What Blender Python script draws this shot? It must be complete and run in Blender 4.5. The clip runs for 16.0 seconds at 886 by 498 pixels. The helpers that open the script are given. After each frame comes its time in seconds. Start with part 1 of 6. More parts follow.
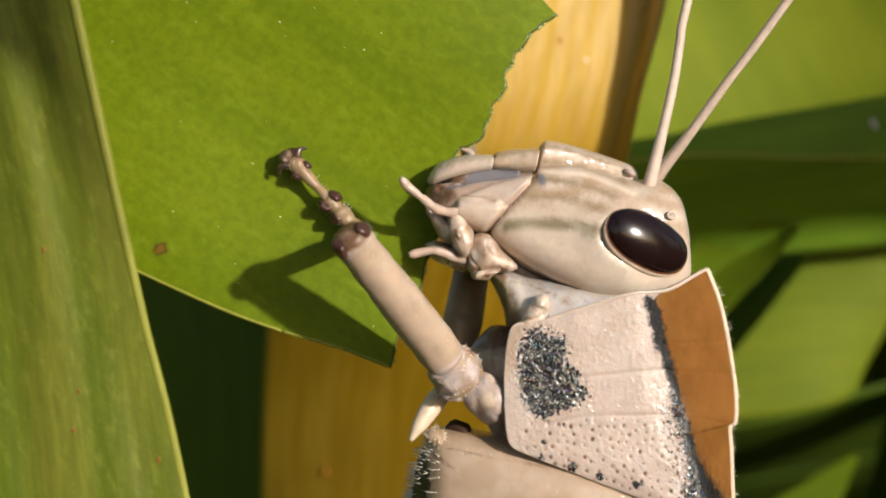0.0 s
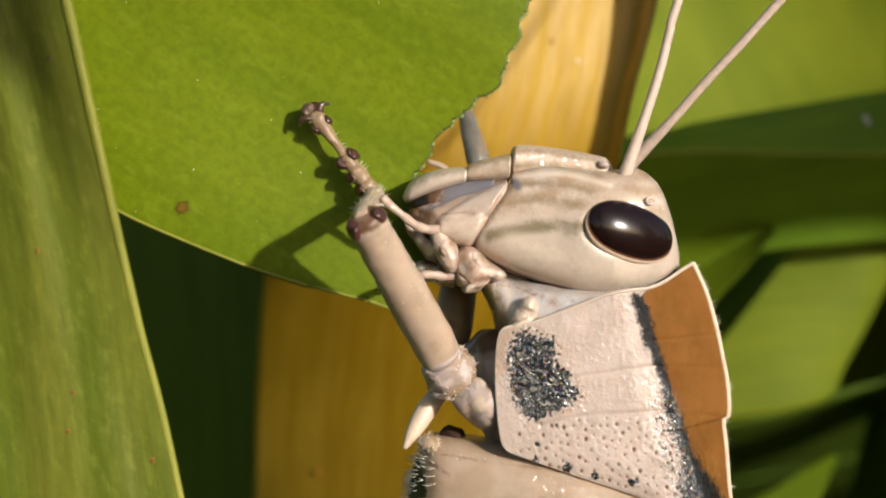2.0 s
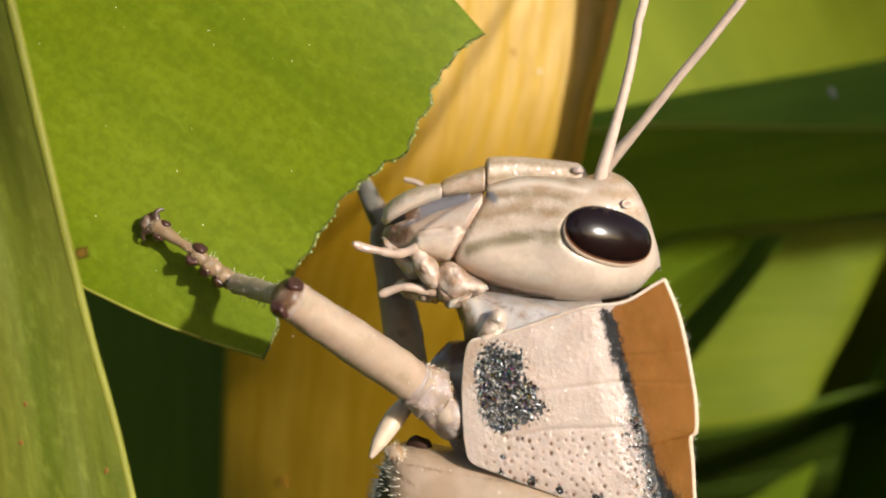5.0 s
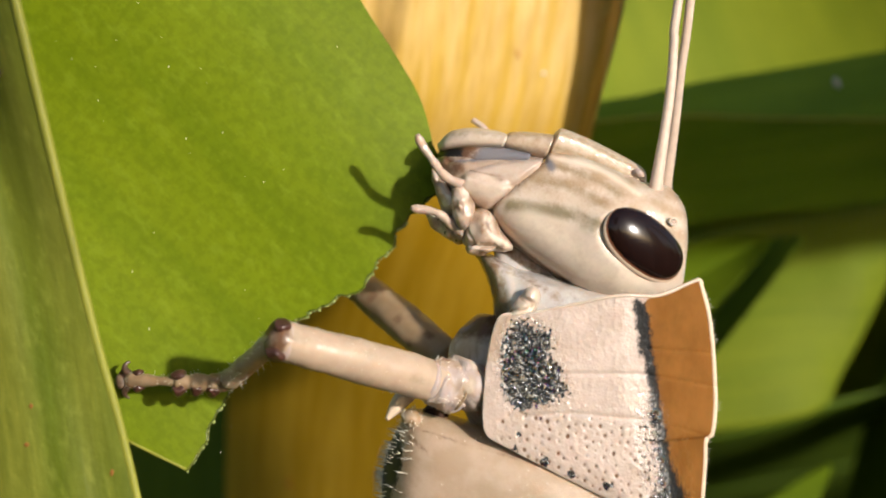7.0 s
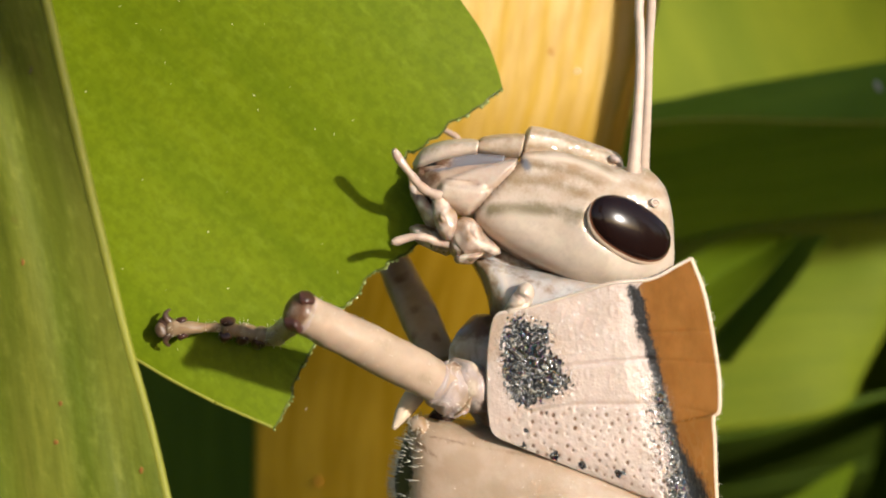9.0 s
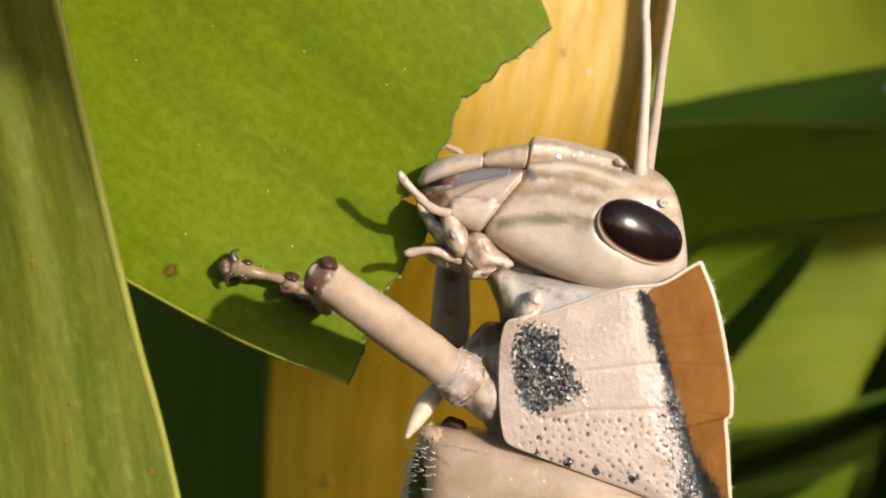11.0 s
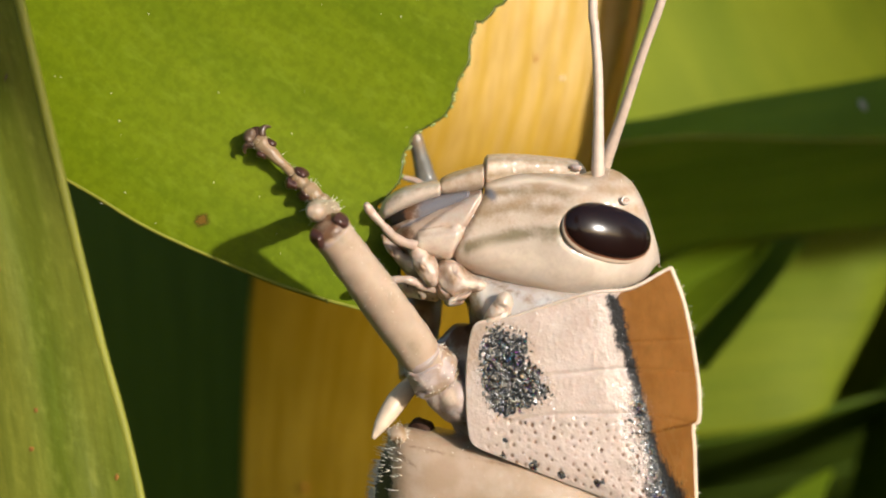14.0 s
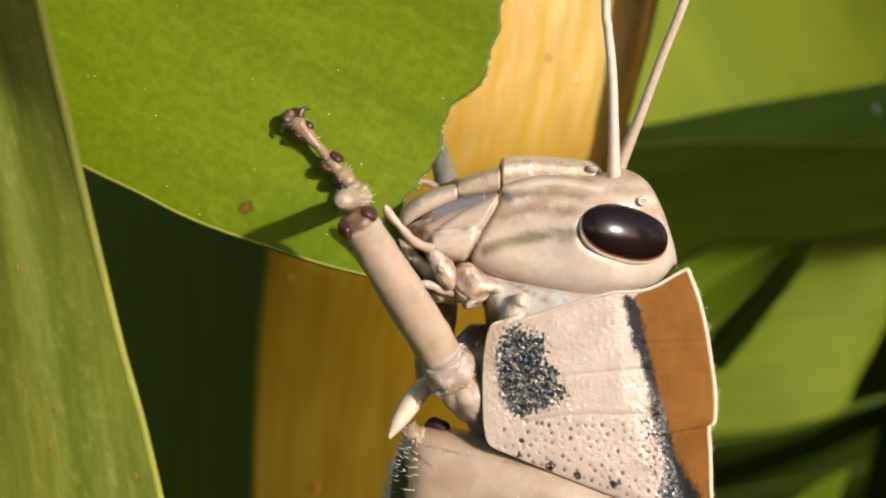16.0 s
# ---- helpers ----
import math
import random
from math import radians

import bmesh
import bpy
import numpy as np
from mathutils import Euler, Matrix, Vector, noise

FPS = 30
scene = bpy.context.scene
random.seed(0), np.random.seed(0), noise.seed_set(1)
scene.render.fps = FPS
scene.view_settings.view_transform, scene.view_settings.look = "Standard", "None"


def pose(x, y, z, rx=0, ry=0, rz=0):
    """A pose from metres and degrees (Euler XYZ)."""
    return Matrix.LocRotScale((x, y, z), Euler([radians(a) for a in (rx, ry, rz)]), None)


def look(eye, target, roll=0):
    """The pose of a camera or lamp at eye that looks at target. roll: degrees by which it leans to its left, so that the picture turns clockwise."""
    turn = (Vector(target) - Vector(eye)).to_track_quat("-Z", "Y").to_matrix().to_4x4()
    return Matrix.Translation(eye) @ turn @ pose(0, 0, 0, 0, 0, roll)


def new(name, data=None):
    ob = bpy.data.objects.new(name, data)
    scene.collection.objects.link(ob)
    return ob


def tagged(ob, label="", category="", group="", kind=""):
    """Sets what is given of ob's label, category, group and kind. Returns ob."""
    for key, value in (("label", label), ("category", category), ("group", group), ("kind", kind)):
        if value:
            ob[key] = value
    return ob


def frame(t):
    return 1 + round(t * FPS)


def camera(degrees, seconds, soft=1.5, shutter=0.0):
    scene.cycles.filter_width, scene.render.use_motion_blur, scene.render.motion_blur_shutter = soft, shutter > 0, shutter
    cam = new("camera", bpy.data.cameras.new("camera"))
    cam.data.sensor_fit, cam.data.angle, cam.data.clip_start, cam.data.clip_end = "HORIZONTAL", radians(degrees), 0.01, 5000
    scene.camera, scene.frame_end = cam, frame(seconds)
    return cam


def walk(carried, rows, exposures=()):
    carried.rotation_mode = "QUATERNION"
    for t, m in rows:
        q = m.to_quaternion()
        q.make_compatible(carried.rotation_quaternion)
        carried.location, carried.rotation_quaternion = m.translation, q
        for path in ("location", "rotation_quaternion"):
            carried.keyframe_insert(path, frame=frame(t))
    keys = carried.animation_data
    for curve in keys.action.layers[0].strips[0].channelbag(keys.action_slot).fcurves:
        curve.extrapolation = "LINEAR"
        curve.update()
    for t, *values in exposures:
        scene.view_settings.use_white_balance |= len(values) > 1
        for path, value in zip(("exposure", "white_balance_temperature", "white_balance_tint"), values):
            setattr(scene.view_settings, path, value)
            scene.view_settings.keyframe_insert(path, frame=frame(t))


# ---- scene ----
MM = 0.001
D = 64.2            # mm from the camera to the plane of the near side
cam = camera(28.0, 16.0, 1.9)
cam.data.dof.use_dof = True
cam.data.dof.focus_distance = 0.0655
cam.data.dof.aperture_fstop = 50.0

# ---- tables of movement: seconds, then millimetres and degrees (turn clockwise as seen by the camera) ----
CAMERA = [(0, -0.50, -0.81), (0.5, -0.00, -0.94), (1, -0.68, -0.89), (1.5, -0.73, -0.89), (2, -0.13, -0.76), (2.5, -0.16, -0.76), (3, 1.02, -0.57),
    (3.5, 1.12, -0.65), (3.7, 1.15, -0.68), (4.2, 1.34, -0.52), (4.7, 1.54, -0.36), (5.2, 1.73, -0.19), (5.8, 1.96, 0.00), (6, 1.80, 0.00), (6.5,
    1.52, -0.18), (7, 1.46, -0.18), (7.5, 1.59, -0.18), (8, 1.28, -0.21), (8.5, 0.34, -0.29), (8.7, 0.05, -0.29), (9.3, -0.13, -0.28), (9.9, -0.31,
    -0.27), (10.4, -0.46, -0.27), (10.8, -0.57, -0.26), (11, -0.68, -0.26), (11.5, -0.76, -0.29), (12, 0.34, -0.08), (12.5, -0.00, -0.18), (13, -0.42,
    -0.13), (13.5, -0.57, -0.18), (14, 0.60, 0.03), (14.5, -0.42, 0.00), (15, 1.46, 0.10), (15.5, 0.31, -0.18), (16, -0.00, 0.00)]
BODY = [(0, 4.73, -6.30, -0.5), (0.5, 4.93, -6.37, -1.0), (1, 4.83, -6.38, -1.4), (1.5, 4.68, -6.38, -2.8), (2, 4.80, -6.25, -3.1), (2.5, 4.78, -6.25,
    -3.4), (3, 4.85, -6.25, -3.6), (3.5, 4.83, -6.31, -3.9), (3.7, 4.94, -6.34, -4.0), (4.2, 5.10, -6.31, -3.1), (4.7, 5.25, -6.28, -2.3), (5.2, 5.40,
    -6.25, -1.4), (5.8, 5.59, -6.22, -0.4), (6, 6.30, -6.57, 4.0), (6.5, 6.24, -5.99, 7.7), (7, 5.94, -5.55, 5.4), (7.5, 5.53, -5.39, 3.1), (8, 5.11,
    -5.29, 0.9), (8.5, 4.78, -5.30, 0.0), (8.7, 4.54, -5.33, -0.1), (9.3, 4.50, -5.39, -0.4), (9.9, 4.47, -5.45, -0.7), (10.4, 4.44, -5.50, -1.0),
    (10.8, 4.41, -5.54, -1.2), (11, 4.36, -5.57, -1.3), (11.5, 4.38, -5.53, -0.8), (12, 4.46, -5.40, -0.5), (12.5, 4.44, -5.49, -1.0), (13, 4.25,
    -5.52, -0.4), (13.5, 4.19, -5.49, -0.3), (14, 4.44, -5.40, -0.3), (14.5, 4.25, -5.49, -0.3), (15, 4.57, -5.47, -0.2), (15.5, 4.50, -5.55, -0.3),
    (16, 4.44, -5.45, 0.0)]
BODY_AT = (4.44, 1.0, -5.45)
HEAD = [(0, 5.48, 1.13, 13.6), (0.5, 5.51, 1.09, 8.2), (1, 5.30, 1.14, 6.9), (1.5, 4.99, 1.28, 7.1), (2, 5.01, 1.34, 5.1), (2.5, 4.97, 1.27, 3.7), (3,
    5.08, 1.26, 3.9), (3.5, 5.04, 1.20, 3.9), (3.7, 5.09, 1.19, 1.4), (4.2, 5.39, 1.32, 1.3), (4.7, 5.69, 1.46, 1.2), (5.2, 5.99, 1.60, 1.1), (5.8,
    6.35, 1.76, 1.0), (6, 7.78, 1.49, 2.4), (6.5, 8.37, 1.56, 23.2), (7, 7.65, 1.90, 23.0), (7.5, 6.79, 2.14, 18.7), (8, 6.06, 2.30, 16.0), (8.5,
    5.42, 2.40, 12.1), (8.7, 5.37, 2.25, 15.3), (9.3, 5.25, 2.13, 13.7), (9.9, 5.13, 2.02, 12.2), (10.4, 5.04, 1.92, 10.9), (10.8, 4.96, 1.84, 9.9),
    (11, 4.99, 1.98, 10.1), (11.5, 5.00, 1.98, 9.4), (12, 5.04, 2.04, 8.7), (12.5, 4.89, 1.98, 7.1), (13, 4.68, 1.90, 4.1), (13.5, 4.58, 1.91, 2.3),
    (14, 4.81, 1.96, 0.7), (14.5, 4.60, 1.91, -0.0), (15, 4.93, 1.87, 0.4), (15.5, 4.84, 1.81, 0.4), (16, 4.82, 1.87, -0.0)]
HEAD_AT = (4.82, 1.0, 1.87)
LEAF = [(0, -11.24, -0.81, 5.8), (0.5, -10.61, -0.77, 5.4), (1, -10.30, -0.29, 5.0), (1.5, -10.48, 0.49, 4.6), (2, -10.05, 0.81, 3.8), (2.5, -9.82,
    1.11, 2.8), (3, -8.98, 0.87, 1.3), (3.5, -9.02, 1.46, 0.2), (3.7, -9.49, 2.10, -0.5), (4.2, -10.32, 1.12, 2.6), (4.7, -11.37, 0.13, 5.6), (5.2,
    -12.42, -0.85, 8.7), (5.8, -13.67, -2.02, 12.4), (6, -15.44, -2.19, 15.4), (6.5, -14.06, -3.71, 18.5), (7, -14.46, -3.58, 16.9), (7.5, -14.78,
    -2.63, 15.9), (8, -14.26, -2.16, 17.0), (8.5, -13.93, -1.91, 18.0), (8.7, -13.37, -2.49, 14.7), (9.3, -12.85, -2.20, 13.3), (9.9, -12.32, -1.90,
    11.9), (10.4, -11.88, -1.66, 10.7), (10.8, -11.53, -1.47, 9.8), (11, -11.03, -1.09, 9.4), (11.5, -10.48, -0.77, 8.3), (12, -9.91, -0.32, 7.1),
    (12.5, -9.49, 0.08, 6.0), (13, -9.35, 0.36, 6.0), (13.5, -9.01, 0.70, 5.0), (14, -8.57, 1.12, 4.5), (14.5, -8.60, 1.38, 3.1), (15, -8.09, 1.76,
    3.2), (15.5, -7.89, 1.54, 1.3), (16, -7.49, 1.57, 0.0)]
LEAF_AT = (-7.49, 3.5, 1.57)
LEAF_YAW = [0.0, 0.0, 0.0, 0.0, 2.0, 4.0, 6.0, 7.0, 7.0, 5.3, 3.7, 2.0, 0.0, 0.0, 7.0, 4.0, 0.0, 0.0, 0.0, 0.0, 0.0, 0.0, 0.0, 0.0, 0.0, 0.0, 0.0,
    0.0, 0.0, 0.0, 0.0, 0.0, 0.0, 0.0, 0.0]
LEFTLEAF = [(0, -11.32, -0.21, 1.0), (0.5, -11.15, -0.24, 1.0), (1, -11.29, -0.23, 1.0), (1.5, -11.26, -0.23, 1.0), (2, -11.17, -0.19, 0.8), (2.5,
    -11.23, -0.19, 0.5), (3, -11.04, -0.15, 0.2), (3.5, -11.02, -0.17, 0.0), (3.7, -11.04, -0.17, 0.0), (4.2, -11.06, -0.13, 0.0), (4.7, -11.09,
    -0.09, 0.0), (5.2, -11.11, -0.05, 0.0), (5.8, -11.14, 0.00, 0.0), (6, -11.21, 0.00, 0.0), (6.5, -11.21, -0.05, 0.0), (7, -11.10, -0.05, 0.0),
    (7.5, -11.11, -0.05, 0.0), (8, -11.23, -0.05, 0.0), (8.5, -11.51, -0.07, 0.0), (8.7, -11.59, -0.07, 0.0), (9.3, -11.66, -0.07, 0.0), (9.9, -11.74,
    -0.07, 0.0), (10.4, -11.80, -0.07, 0.0), (10.8, -11.85, -0.07, 0.0), (11, -11.89, -0.07, 0.0), (11.5, -11.96, -0.07, 0.0), (12, -11.74, -0.02,
    0.0), (12.5, -11.89, -0.05, 0.0), (13, -12.01, -0.03, 0.0), (13.5, -12.07, -0.05, 0.0), (14, -11.79, 0.01, 0.0), (14.5, -12.07, 0.00, 0.0), (15,
    -11.52, 0.03, 0.0), (15.5, -11.74, -0.05, 0.0), (16, -11.75, 0.00, 0.0)]
LEFTLEAF_AT = (-11.75, -3.0, 0.00)
RIGHTLEAF = [(0, 21.87, 5.76, 0.0), (0.5, 21.72, 5.83, 0.0), (1, 21.77, 5.85, 0.0), (1.5, 21.66, 5.85, 0.0), (2, 21.91, 6.01, 0.0), (2.5, 21.30, 6.25,
    0.0), (3, 21.62, 6.17, 0.0), (3.5, 21.73, 6.35, 0.0), (3.7, 21.78, 6.55, 0.0), (4.2, 21.88, 7.02, 0.0), (4.7, 21.99, 7.50, 0.0), (5.2, 22.09,
    7.97, 0.0), (5.8, 22.22, 8.54, 0.0), (6, 22.29, 8.73, 0.0), (6.5, 22.30, 8.52, 0.0), (7, 22.07, 8.35, 0.0), (7.5, 22.29, 8.29, 0.0), (8, 22.47,
    8.17, 0.0), (8.5, 22.47, 8.09, 0.0), (8.7, 22.48, 8.09, 0.0), (9.3, 22.45, 8.06, 0.0), (9.9, 22.42, 8.03, 0.0), (10.4, 22.39, 8.00, 0.0), (10.8,
    22.36, 7.98, 0.0), (11, 22.36, 7.97, 0.0), (11.5, 22.49, 7.96, 0.0), (12, 22.49, 7.91, 0.0), (12.5, 22.66, 7.91, 0.0), (13, 22.65, 7.80, 0.0),
    (13.5, 22.61, 7.70, 0.0), (14, 22.45, 7.51, 0.0), (14.5, 22.56, 7.36, 0.0), (15, 22.33, 7.31, 0.0), (15.5, 22.47, 7.32, 0.0), (16, 22.51, 7.27,
    0.0)]
RIGHTLEAF_AT = (22.51, 28.0, 7.27)
HIP = [(-0.25, 1.00, -5.04), (-0.02, 1.00, -5.07), (-0.08, 1.00, -5.01), (-0.23, 1.00, -5.08), (-0.07, 1.00, -4.92), (-0.07, 1.00, -4.92), (0.02,
    1.00, -4.89), (0.00, 1.00, -4.88), (0.11, 1.00, -4.93), (0.37, 1.00, -5.06), (0.63, 1.00, -5.20), (0.88, 1.00, -5.33), (1.19, 1.00, -5.49), (1.62,
    1.00, -5.78), (1.60, 1.00, -5.36), (1.21, 1.00, -5.05), (0.79, 1.00, -4.95), (0.41, 1.00, -4.98), (0.07, 1.00, -5.03), (-0.09, 1.00, -5.26),
    (-0.20, 1.00, -5.16), (-0.30, 1.00, -5.06), (-0.38, 1.00, -4.97), (-0.45, 1.00, -4.90), (-0.37, 1.00, -4.72), (-0.32, 1.00, -4.62), (-0.14, 1.00,
    -4.37), (-0.12, 1.00, -4.35), (-0.29, 1.00, -4.34), (-0.28, 1.00, -4.25), (-0.00, 1.00, -4.14), (-0.19, 1.00, -4.17), (0.16, 1.00, -4.17), (0.09,
    1.00, -4.22), (0.08, 1.00, -4.12)]
KNEE = [(-3.72, -2.00, -0.45), (-3.48, -2.00, -0.37), (-3.45, -2.00, -0.04), (-3.06, -2.00, -0.04), (-2.92, -2.00, 0.37), (-2.79, -2.00, 0.49),
    (-2.46, -2.00, 0.61), (-2.34, -2.00, 0.81), (-2.45, -2.00, 0.78), (-2.93, -2.00, -0.32), (-3.41, -2.00, -1.42), (-3.89, -2.00, -2.52), (-4.47,
    -2.00, -3.84), (-4.05, -2.00, -3.58), (-4.00, -2.00, -4.02), (-4.35, -2.00, -3.33), (-4.32, -2.00, -2.67), (-4.32, -2.00, -2.44), (-4.60, -2.00,
    -2.34), (-4.91, -2.00, -2.62), (-4.92, -2.00, -2.39), (-4.93, -2.00, -2.15), (-4.94, -2.00, -1.96), (-4.94, -2.00, -1.80), (-5.07, -2.00, -1.11),
    (-4.95, -2.00, -0.86), (-4.43, -2.00, 0.28), (-4.33, -2.00, 0.39), (-4.29, -2.00, 0.90), (-4.25, -2.00, 1.12), (-3.85, -2.00, 1.35), (-4.06,
    -2.00, 1.38), (-3.48, -2.00, 1.53), (-3.60, -2.00, 1.48), (-3.46, -2.00, 1.70)]
ANKLE = [(-3.57, 2.74, -0.30), (-3.03, 2.74, -0.12), (-3.10, 2.74, 0.30), (-3.24, 2.74, 1.07), (-2.69, 2.74, 1.24), (-2.47, 2.74, 1.45), (-2.10, 2.74,
    1.63), (-2.04, 2.74, 2.05), (-2.66, 2.74, 1.49), (-4.06, 2.74, 0.33), (-5.44, 2.54, -0.84), (-6.77, 2.04, -1.97), (-8.31, 1.16, -3.30), (-7.67,
    1.44, -3.57), (-6.37, 2.16, -5.43), (-6.63, 2.06, -5.17), (-6.82, 2.14, -3.91), (-6.43, 2.40, -3.54), (-6.36, 2.54, -3.50), (-6.61, 2.58, -3.67),
    (-6.26, 2.70, -3.47), (-5.90, 2.74, -3.29), (-5.59, 2.74, -3.14), (-5.34, 2.74, -3.01), (-5.02, 2.74, -2.47), (-4.99, 2.74, -2.08), (-4.45, 2.74,
    -0.50), (-4.12, 2.74, -0.11), (-4.35, 2.74, 0.70), (-4.05, 2.74, 1.05), (-3.65, 2.74, 1.49), (-3.75, 2.74, 1.78), (-3.29, 2.74, 2.10), (-3.21,
    2.74, 1.94), (-3.05, 2.74, 1.95)]
JOINT = [(-4.84, 2.84, 1.08), (-4.31, 2.84, 1.25), (-4.36, 2.84, 1.69), (-4.40, 2.84, 2.54), (-3.82, 2.84, 2.74), (-3.55, 2.84, 2.99), (-3.20, 2.84,
    3.15), (-3.12, 2.84, 3.59), (-3.33, 2.74, 3.33), (-5.03, 2.74, 2.03), (-6.77, 2.54, 0.62), (-8.46, 2.04, -0.95), (-10.25, 1.16, -2.94), (-9.63,
    1.44, -3.29), (-8.35, 2.16, -5.42), (-8.60, 2.06, -5.14), (-8.79, 2.14, -3.85), (-8.40, 2.40, -3.48), (-8.32, 2.54, -3.23), (-8.56, 2.58, -3.38),
    (-8.16, 2.70, -2.96), (-7.72, 2.74, -2.54), (-7.33, 2.74, -2.20), (-7.00, 2.74, -1.95), (-6.69, 2.74, -1.43), (-6.43, 2.84, -0.80), (-5.88, 2.84,
    0.71), (-5.54, 2.84, 1.11), (-5.71, 2.84, 2.00), (-5.42, 2.84, 2.35), (-5.00, 2.84, 2.79), (-5.11, 2.84, 3.09), (-4.63, 2.84, 3.43), (-4.52, 2.84,
    3.27), (-4.29, 2.84, 3.37)]
CLAW = [(-6.39, 2.94, 2.75), (-5.81, 2.94, 2.88), (-5.86, 2.94, 3.34), (-5.82, 2.84, 4.36), (-5.14, 2.94, 4.51), (-4.81, 2.94, 4.82), (-4.53, 2.94,
    5.00), (-4.43, 2.94, 5.47), (-4.57, 2.74, 5.29), (-6.58, 2.74, 3.77), (-8.33, 2.94, 1.84), (-10.04, 2.94, -0.15), (-12.03, 2.56, -2.53), (-11.62,
    2.38, -2.62), (-10.67, 2.16, -5.53), (-10.68, 2.94, -5.11), (-11.11, 2.14, -3.61), (-10.73, 2.40, -3.42), (-10.64, 2.54, -3.23), (-10.89, 2.58,
    -3.43), (-10.48, 2.70, -2.83), (-10.02, 2.74, -2.22), (-9.59, 2.74, -1.70), (-9.23, 2.74, -1.30), (-8.94, 2.74, -0.84), (-8.31, 2.94, -0.27),
    (-7.63, 2.86, 2.20), (-7.26, 2.94, 2.59), (-7.35, 2.94, 3.58), (-7.07, 2.88, 3.95), (-6.66, 2.84, 4.40), (-6.74, 2.94, 4.67), (-6.24, 2.94, 5.03),
    (-6.09, 2.94, 4.85), (-5.74, 2.94, 5.03)]
FAR_TIP = [(0.24, 8.0, 4.22), (0.32, 8.0, 4.09), (0.56, 8.0, 4.87), (0.39, 8.0, 5.68), (0.42, 8.0, 6.04), (0.28, 8.0, 5.92), (-0.38, 8.0, 5.42),
    (-0.74, 8.0, 4.53), (-0.64, 8.0, 4.28), (-1.19, 8.0, 3.98), (-1.74, 8.0, 3.67), (-2.29, 8.0, 3.37), (-2.95, 8.0, 3.01), (-4.53, 8.0, 2.73),
    (-3.74, 8.0, 1.10), (-4.02, 8.0, 1.22), (-3.96, 8.0, 1.45), (-3.75, 8.0, 1.65), (-4.00, 8.0, 2.03), (-4.12, 8.0, 1.98), (-3.28, 8.0, 2.23),
    (-2.44, 8.0, 2.48), (-1.73, 8.0, 2.69), (-1.17, 8.0, 2.86), (-1.16, 8.0, 3.20), (-1.01, 8.0, 3.41), (-0.95, 8.0, 3.04), (-1.17, 8.0, 3.17),
    (-1.01, 8.0, 3.91), (-1.06, 8.0, 4.66), (-0.68, 8.0, 5.05), (-1.01, 8.0, 5.60), (-0.97, 8.0, 5.41), (-0.63, 8.0, 5.35), (-0.71, 8.0, 5.88)]
FAR_HIP = [(-0.06, 5.6, -5.43), (0.11, 5.6, -5.53), (0.04, 5.6, -5.59), (-0.15, 5.6, -5.71), (-0.06, 5.6, -5.61), (-0.09, 5.6, -5.64), (-0.10, 5.6,
    -5.67), (-0.13, 5.6, -5.75), (-0.02, 5.6, -5.79), (0.15, 5.6, -5.69), (0.32, 5.6, -5.60), (0.48, 5.6, -5.50), (0.69, 5.6, -5.38), (1.57, 5.6,
    -5.37), (1.65, 5.6, -4.41), (1.25, 5.6, -4.14), (0.74, 5.6, -4.17), (0.26, 5.6, -4.26), (-0.06, 5.6, -4.35), (-0.30, 5.6, -4.38), (-0.33, 5.6,
    -4.48), (-0.36, 5.6, -4.57), (-0.39, 5.6, -4.65), (-0.41, 5.6, -4.72), (-0.46, 5.6, -4.75), (-0.42, 5.6, -4.66), (-0.40, 5.6, -4.52), (-0.42, 5.6,
    -4.64), (-0.58, 5.6, -4.63), (-0.63, 5.6, -4.58), (-0.45, 5.6, -4.51), (-0.58, 5.6, -4.60), (-0.36, 5.6, -4.57), (-0.36, 5.6, -4.65), (-0.40, 5.6,
    -4.53)]
FAR_KNEE = [(1.14, 7.18, 0.87), (1.23, 7.31, 0.74), (1.43, 6.50, 1.49), (1.27, 6.50, 2.28), (1.31, 6.50, 2.64), (1.17, 6.50, 2.52), (0.55, 6.50,
    2.03), (0.20, 6.50, 1.17), (0.30, 6.50, 0.92), (-0.08, 6.68, 0.81), (-0.48, 7.35, 0.72), (-0.87, 7.69, 0.61), (-1.34, 7.85, 0.48), (-2.83, 6.50,
    0.20), (-2.16, 8.50, -1.43), (-2.44, 8.50, -1.32), (-2.38, 8.50, -1.08), (-2.16, 8.50, -0.88), (-2.41, 8.50, -0.50), (-2.54, 8.50, -0.54), (-1.88,
    8.50, -0.52), (-1.23, 8.50, -0.50), (-0.69, 8.50, -0.48), (-0.25, 8.50, -0.47), (-0.24, 8.50, -0.12), (-0.09, 8.50, 0.08), (-0.03, 8.50, -0.29),
    (-0.25, 8.50, -0.16), (-0.09, 8.50, 0.59), (-0.14, 8.47, 1.34), (0.24, 7.69, 1.72), (-0.10, 6.50, 2.22), (-0.02, 6.50, 2.04), (0.29, 6.50, 1.97),
    (0.20, 6.50, 2.49)]
